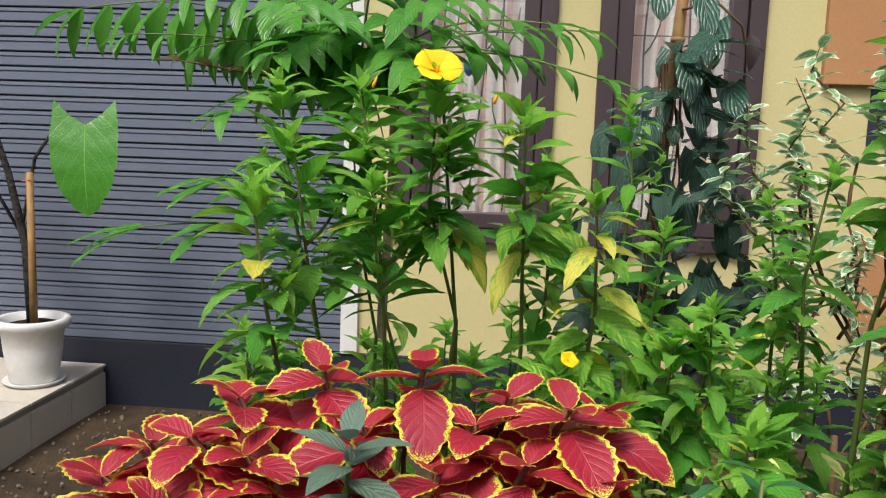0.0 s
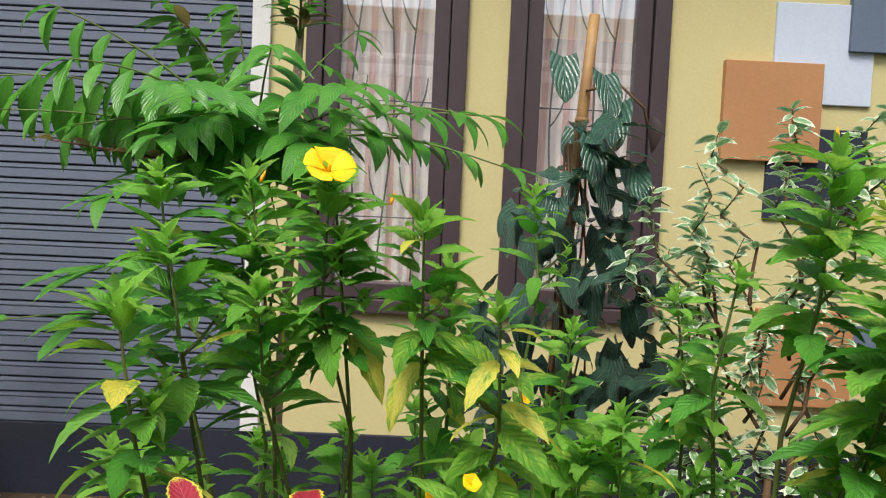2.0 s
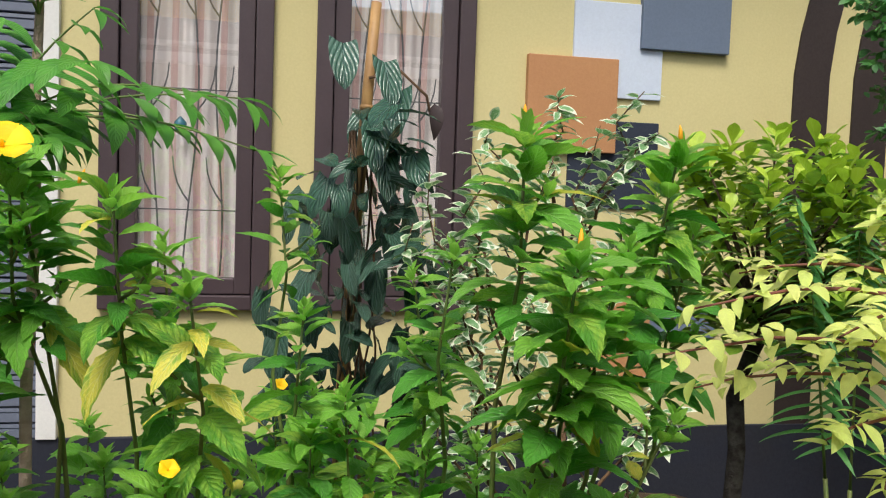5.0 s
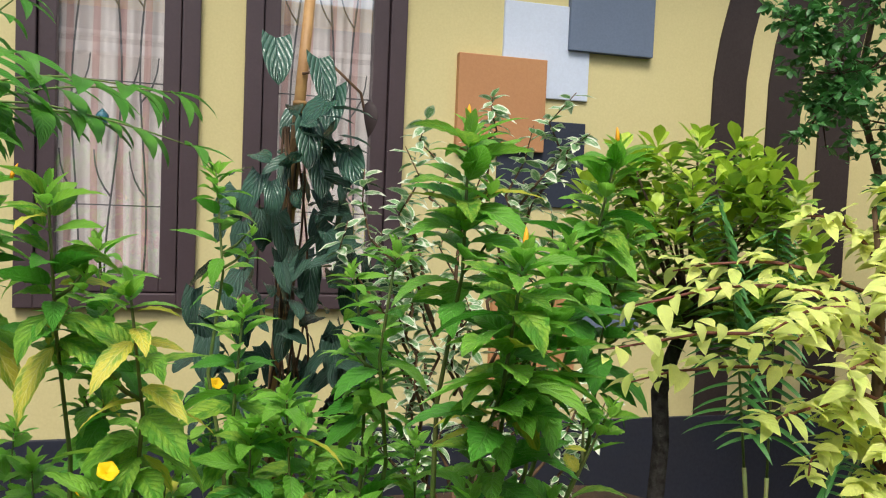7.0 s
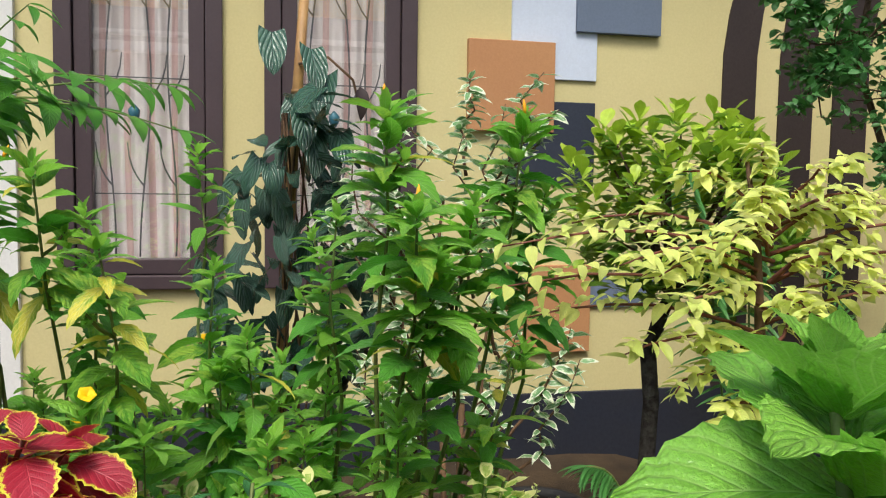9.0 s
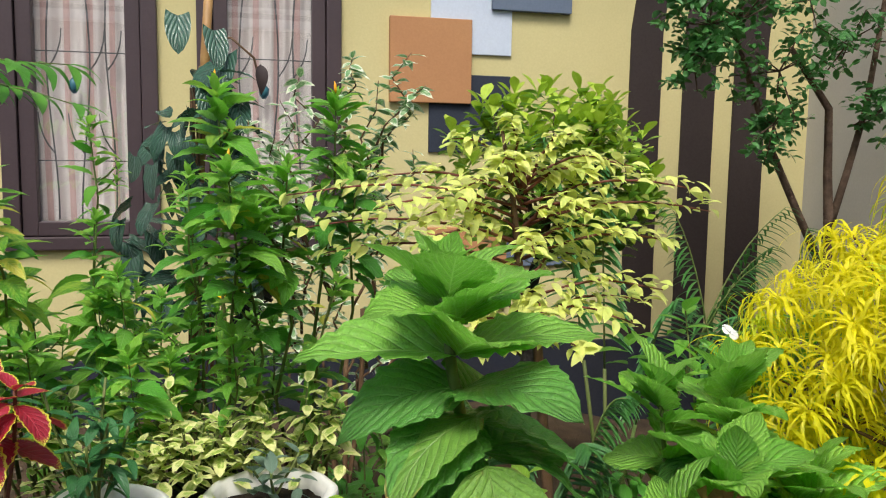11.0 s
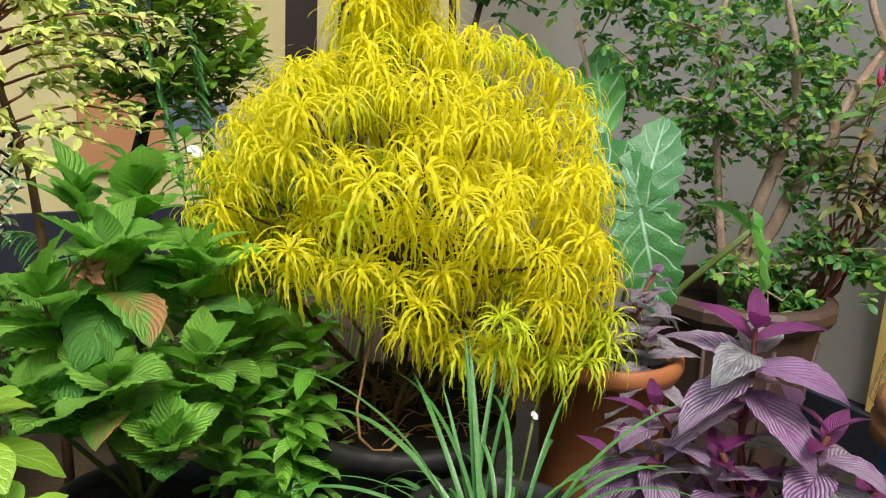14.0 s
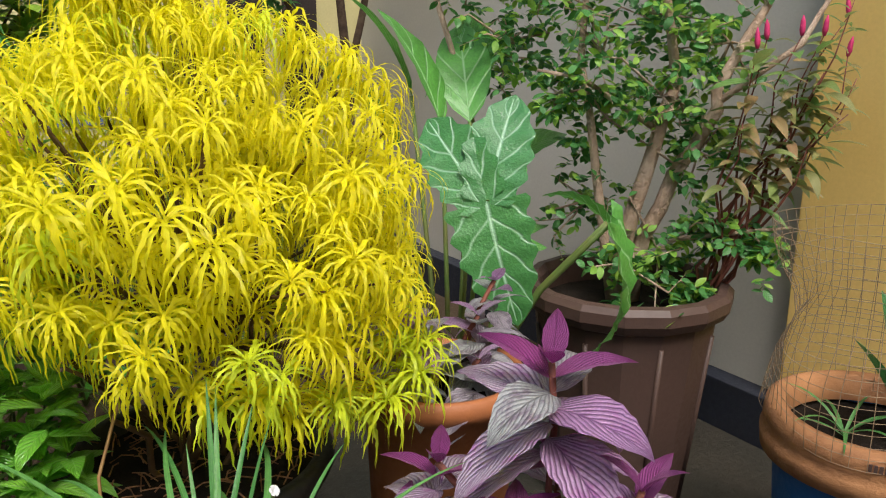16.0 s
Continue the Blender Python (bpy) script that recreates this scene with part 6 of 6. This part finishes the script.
for k in range(11):
    q = 0.05 + 0.02 * (k % 4)
    tube(bm, wander((1.93 + 0.05 * math.cos(k), 0.52 + 0.05 * math.sin(k), 0.36), (1.94 + 3 * q * math.cos(k * 1.3), 0.52 + 3 * q * math.sin(k * 1.3), 0.72), 5, 0.07), [0.007, 0.006, 0.006, 0.005, 0.004, 0.003], 6)
part("trunk", bm, STEMBROWN, evo)
bm = bmesh.new()
tube(bm, [(1.82, 0.42, 0.67), (1.77, 0.36, 0.60), (1.73, 0.31, 0.53), (1.725, 0.285, 0.485), (1.75, 0.28, 0.455), (1.79, 0.285, 0.445), (1.84, 0.31, 0.455)], 0.0028, 6)
part("dry_branch", bm, BAMBOO, evo, "bare tan trailing branch")
bm = bmesh.new()
for k in range(120):
    a, q = rnd.random() * 6.28, math.sqrt(rnd.random()) * 0.21
    c = Vector((1.93 + q * math.cos(a), 0.52 + q * math.sin(a), 0.40 + rnd.uniform(0, 0.02)))
    d = Vector((math.cos(a * 3 + k), math.sin(a * 3 + k), rnd.uniform(-0.1, 0.3))) * rnd.uniform(0.03, 0.07)
    tube(bm, [c, c + d * 0.5 + Vector((0, 0, 0.008)), c + d], 0.0016, 3, False)
whole("dead_leaves", bm, DRYLEAF, "dry brown fallen leaf threads on the pot's soil", "dead leaves", kind="stuff")

# palms
PLM = [blade("leaflet", 1.0, 0.11, L_PALM, strap, 7, 0.4, 0.5)]
for base, ends in (((1.95, 2.0, -0.1), ((1.62, 1.85, 1.33), (1.80, 1.85, 1.25), (2.55, 1.95, 1.10), (2.35, 1.75, 0.95), (1.98, 1.65, 0.85), (2.62, 2.1, 0.95))), ((2.35, 1.75, -0.15), ((2.45, 1.7, 1.05), (2.72, 1.85, 0.9), (2.15, 1.6, 0.8), (2.05, 1.85, 1.12), (2.6, 1.5, 0.7))), ((1.55, 1.6, -0.1), ((1.40, 1.5, 0.55), (1.75, 1.5, 0.6), (1.6, 1.4, 0.5), (1.25, 1.6, 0.62)))):
    p = thing("areca_palm", (base[0], base[1], ground_z(base[0], base[1])), "young areca palm with arching feathery fronds", "palm", "areca palms")
    for e in ends:
        a = Vector(base)
        m = a.lerp(Vector(e), 0.42) + Vector((0, 0, 0.10))
        bm = bmesh.new()
        tube(bm, [a, a.lerp(m, 0.6), m], [0.008, 0.007, 0.006], 6)
        part("stem", bm, STEMGREEN, p)
        frond(p, m, e, 0.10, 24, 0.15, PLM, STEMGREEN, -0.15, 1.05, 0.004, True, 0.45)

# tree against the wall, twigs of small dark leaves
TR = [blade("leaf", 1.0, 0.54, L_TREE, oval, 4, 0.15, d) for d in (0.2, 0.5)]
TRY = [blade("leaf", 1.0, 0.52, L_TREEY, oval, 5, 0.15, 0.3)]


def spray_tree(name, label, trunks, clumps, n_twigs, r, leaf, bark, group="", yellow=0.0, per=9):
    p = thing(name, tuple(trunks[0][0][0]), label, "tree", group)
    for pts, rad in trunks:
        bm = bmesh.new()
        fine = []
        for a, b in zip(pts, pts[1:]):
            fine += [Vector(a).lerp(Vector(b), s) + Vector((rnd.uniform(-1, 1), rnd.uniform(-1, 1), 0)) * rad[0] * 0.35 for s in (0, 0.5)]
        fine.append(Vector(pts[-1]))
        tube(bm, fine, [rad[0] + (rad[1] - rad[0]) * i / (len(fine) - 1) for i in range(len(fine))], 8)
        part("trunk", bm, bark, p)
    for c, rad in clumps:
        for i in range(n_twigs):
            a = Vector(c) + Vector((rnd.gauss(0, 1), rnd.gauss(0, 1), rnd.gauss(0, 1))) * rad * 0.45
            d = Vector((rnd.uniform(-1, 1), rnd.uniform(-1, 1), rnd.uniform(-0.8, 0.4))).normalized() * rad * rnd.uniform(0.5, 0.9)
            if i % 4 == 0:
                bm = bmesh.new()
                tube(bm, [Vector(c), a, a + d], [0.004, 0.003, 0.001], 4, False)
                part("twig", bm, bark, p)
            for k in range(per):
                q = a + d * (k / per)
                attach("leaf", rnd.choice(TRY) if rnd.random() < yellow else rnd.choice(TR), p, q, az_of(d) + (1 if k % 2 else -1) * rnd.uniform(0.5, 1.3), rnd.uniform(-1.0, 0.8), rnd.uniform(-0.9, 0.9), leaf * rnd.uniform(0.7, 1.15))
    return p


spray_tree("wall_tree", "slender tree with small dark leaves against the house wall", [([(3.35, 2.75, -0.15), (3.38, 2.75, 0.9), (3.30, 2.7, 1.5), (3.05, 2.65, 1.75)], (0.03, 0.012)), ([(3.36, 2.75, 0.9), (3.5, 2.7, 1.5), (3.6, 2.7, 2.3)], (0.02, 0.01)), ([(3.34, 2.75, 0.8), (3.1, 2.8, 1.3), (2.85, 2.75, 1.8), (2.9, 2.7, 2.4)], (0.02, 0.01))],
           [((2.55, 2.6, 1.70), 0.14), ((2.80, 2.65, 1.85), 0.2), ((3.0, 2.65, 1.65), 0.22), ((2.75, 2.6, 2.15), 0.2), ((3.1, 2.65, 2.05), 0.25), ((3.35, 2.65, 1.8), 0.22), ((2.45, 2.6, 1.98), 0.10), ((3.4, 2.65, 2.2), 0.22), ((2.95, 2.6, 1.42), 0.12), ((3.5, 2.6, 1.5), 0.16), ((2.62, 2.6, 1.82), 0.14), ((2.95, 2.6, 2.3), 0.22)], 32, 0.2, 0.047, BARK)
spray_tree("gnarled_tree", "gnarled small-leaved tree with peeling bark in the brown pot",
           [([(3.24, 0.70, 0.42), (3.26, 0.68, 0.62), (3.30, 0.62, 0.80), (3.36, 0.55, 0.98), (3.36, 0.54, 1.08), (3.48, 0.52, 1.25), (3.46, 0.6, 1.45), (3.54, 0.62, 1.7)], (0.026, 0.006)), ([(3.22, 0.72, 0.42), (3.22, 0.70, 0.70), (3.25, 0.66, 0.90), (3.30, 0.64, 1.05), (3.27, 0.64, 1.18), (3.20, 0.66, 1.35), (3.24, 0.70, 1.65)], (0.026, 0.006)), ([(3.20, 0.74, 0.42), (3.14, 0.76, 0.8), (3.10, 0.8, 1.1), (3.14, 0.82, 1.4), (3.06, 0.85, 1.65)], (0.016, 0.005)), ([(3.26, 0.66, 0.92), (3.05, 0.74, 1.06), (2.95, 0.8, 1.08)], (0.009, 0.004)), ([(3.29, 0.62, 0.62), (3.45, 0.45, 0.66), (3.52, 0.40, 0.67)], (0.008, 0.003)), ([(3.0, 0.9, 0.5), (2.96, 1.1, 0.9), (2.88, 1.2, 1.3)], (0.012, 0.008)), ([(3.36, 0.55, 1.0), (3.5, 0.42, 1.15), (3.6, 0.40, 1.30), (3.66, 0.42, 1.5)], (0.010, 0.004))],
           [((3.12, 0.74, 1.12), 0.14), ((3.28, 0.66, 1.22), 0.14), ((3.05, 0.84, 1.28), 0.16), ((3.36, 0.60, 0.86), 0.10), ((3.18, 0.78, 0.95), 0.13), ((3.30, 0.66, 0.58), 0.14), ((3.16, 0.66, 0.56), 0.12), ((3.40, 0.56, 0.66), 0.12), ((3.45, 0.60, 1.15), 0.13), ((3.2, 0.85, 0.7), 0.12), ((3.46, 0.44, 0.62), 0.07), ((3.32, 0.55, 0.48), 0.07), ((3.02, 0.8, 1.02), 0.08), ((3.45, 0.7, 1.32), 0.15), ((3.0, 0.95, 1.42), 0.16), ((3.28, 0.8, 1.42), 0.16), ((3.0, 1.0, 1.15), 0.12), ((3.22, 0.62, 1.02), 0.12), ((3.38, 0.7, 1.0), 0.12), ((3.0, 1.15, 1.35), 0.16), ((3.3, 1.1, 1.3), 0.16), ((3.15, 1.2, 1.1), 0.14), ((3.5, 0.9, 1.2), 0.15), ((3.4, 1.0, 1.5), 0.16), ((2.85, 1.05, 1.45), 0.14)], 25, 0.2, 0.036, PALEBARK, "", 0.4)
# spiked amaranth at the ochre wall
cel = thing("spiked_celosia", (3.40, 0.57, 0.43), "reddish-green shrub with small magenta flower spikes", "shrub")
REDL = [blade("leaf", 1.0, 0.30, L_REDG, lance, 7, 0.25, d) for d in (0.4, 0.8)]
SPIKE = bmesh.new()
tube(SPIKE, [(0, 0, 0), (0, 0, 0.014), (0, 0, 0.035), (0, 0, 0.05)], [0.004, 0.0075, 0.006, 0.001], 7)
SPIKE = mesh_of("flower_spike", SPIKE, PINKPETAL)
for top in ((3.36, 0.42, 1.16), (3.44, 0.38, 1.17), (3.50, 0.36, 1.17), (3.58, 0.34, 1.26), (3.46, 0.40, 1.02), (3.52, 0.36, 1.08), (3.55, 0.30, 0.98), (3.48, 0.40, 0.88), (3.42, 0.42, 0.94), (3.58, 0.34, 1.12), (3.66, 0.40, 1.22), (3.70, 0.38, 1.06), (3.30, 0.40, 1.14), (3.66, 0.44, 0.92), (3.30, 0.42, 0.96)):
    bm = bmesh.new()
    tube(bm, wander((3.40, 0.57, 0.42), top, 6, 0.05), [0.006, 0.005, 0.005, 0.004, 0.003, 0.002, 0.0015], 6)
    part("stem", bm, STEMRED, cel)
    for k in range(13):
        attach("leaf", rnd.choice(REDL), cel, Vector(top).lerp(Vector((3.40, 0.57, 0.42)), 0.03 + 0.026 * k), GOLD * k + rnd.uniform(-0.4, 0.4), 0.5 - 0.06 * k + rnd.uniform(-0.4, 0.3), rnd.uniform(-0.4, 0.4), rnd.uniform(0.06, 0.115))
    if top[2] > 1.1:
        attach("flower_spike", SPIKE, cel, top, 0, rnd.uniform(-0.2, 0.2), 0, 1.0)
# leaves in the blue pot
sn = thing("agave_seedling", (3.27, -0.03, 0.31), "young strap-leaved succulent in the blue pot", "potted plant")
AG = blade("leaf", 1.0, 0.28, L_DARK, strap, 8, 0.5, 0.3)
AGN = blade("leaf", 1.0, 0.05, L_STRAP, strap, 8, 0.5, 0.9)
for az, el, s in ((-0.3, 1.35, 0.33), (0.9, 1.2, 0.27), (-1.3, 1.15, 0.26), (2.4, 1.25, 0.22), (-2.2, 1.3, 0.28)):
    attach("leaf", AG, sn, (3.30, -0.08, 0.32), az, el, 0, s)
for k in range(9):
    attach("leaf", AGN, sn, (3.20, 0.0, 0.32), 0.7 * k, rnd.uniform(0.5, 1.2), 0, rnd.uniform(0.14, 0.22))

join_rest()
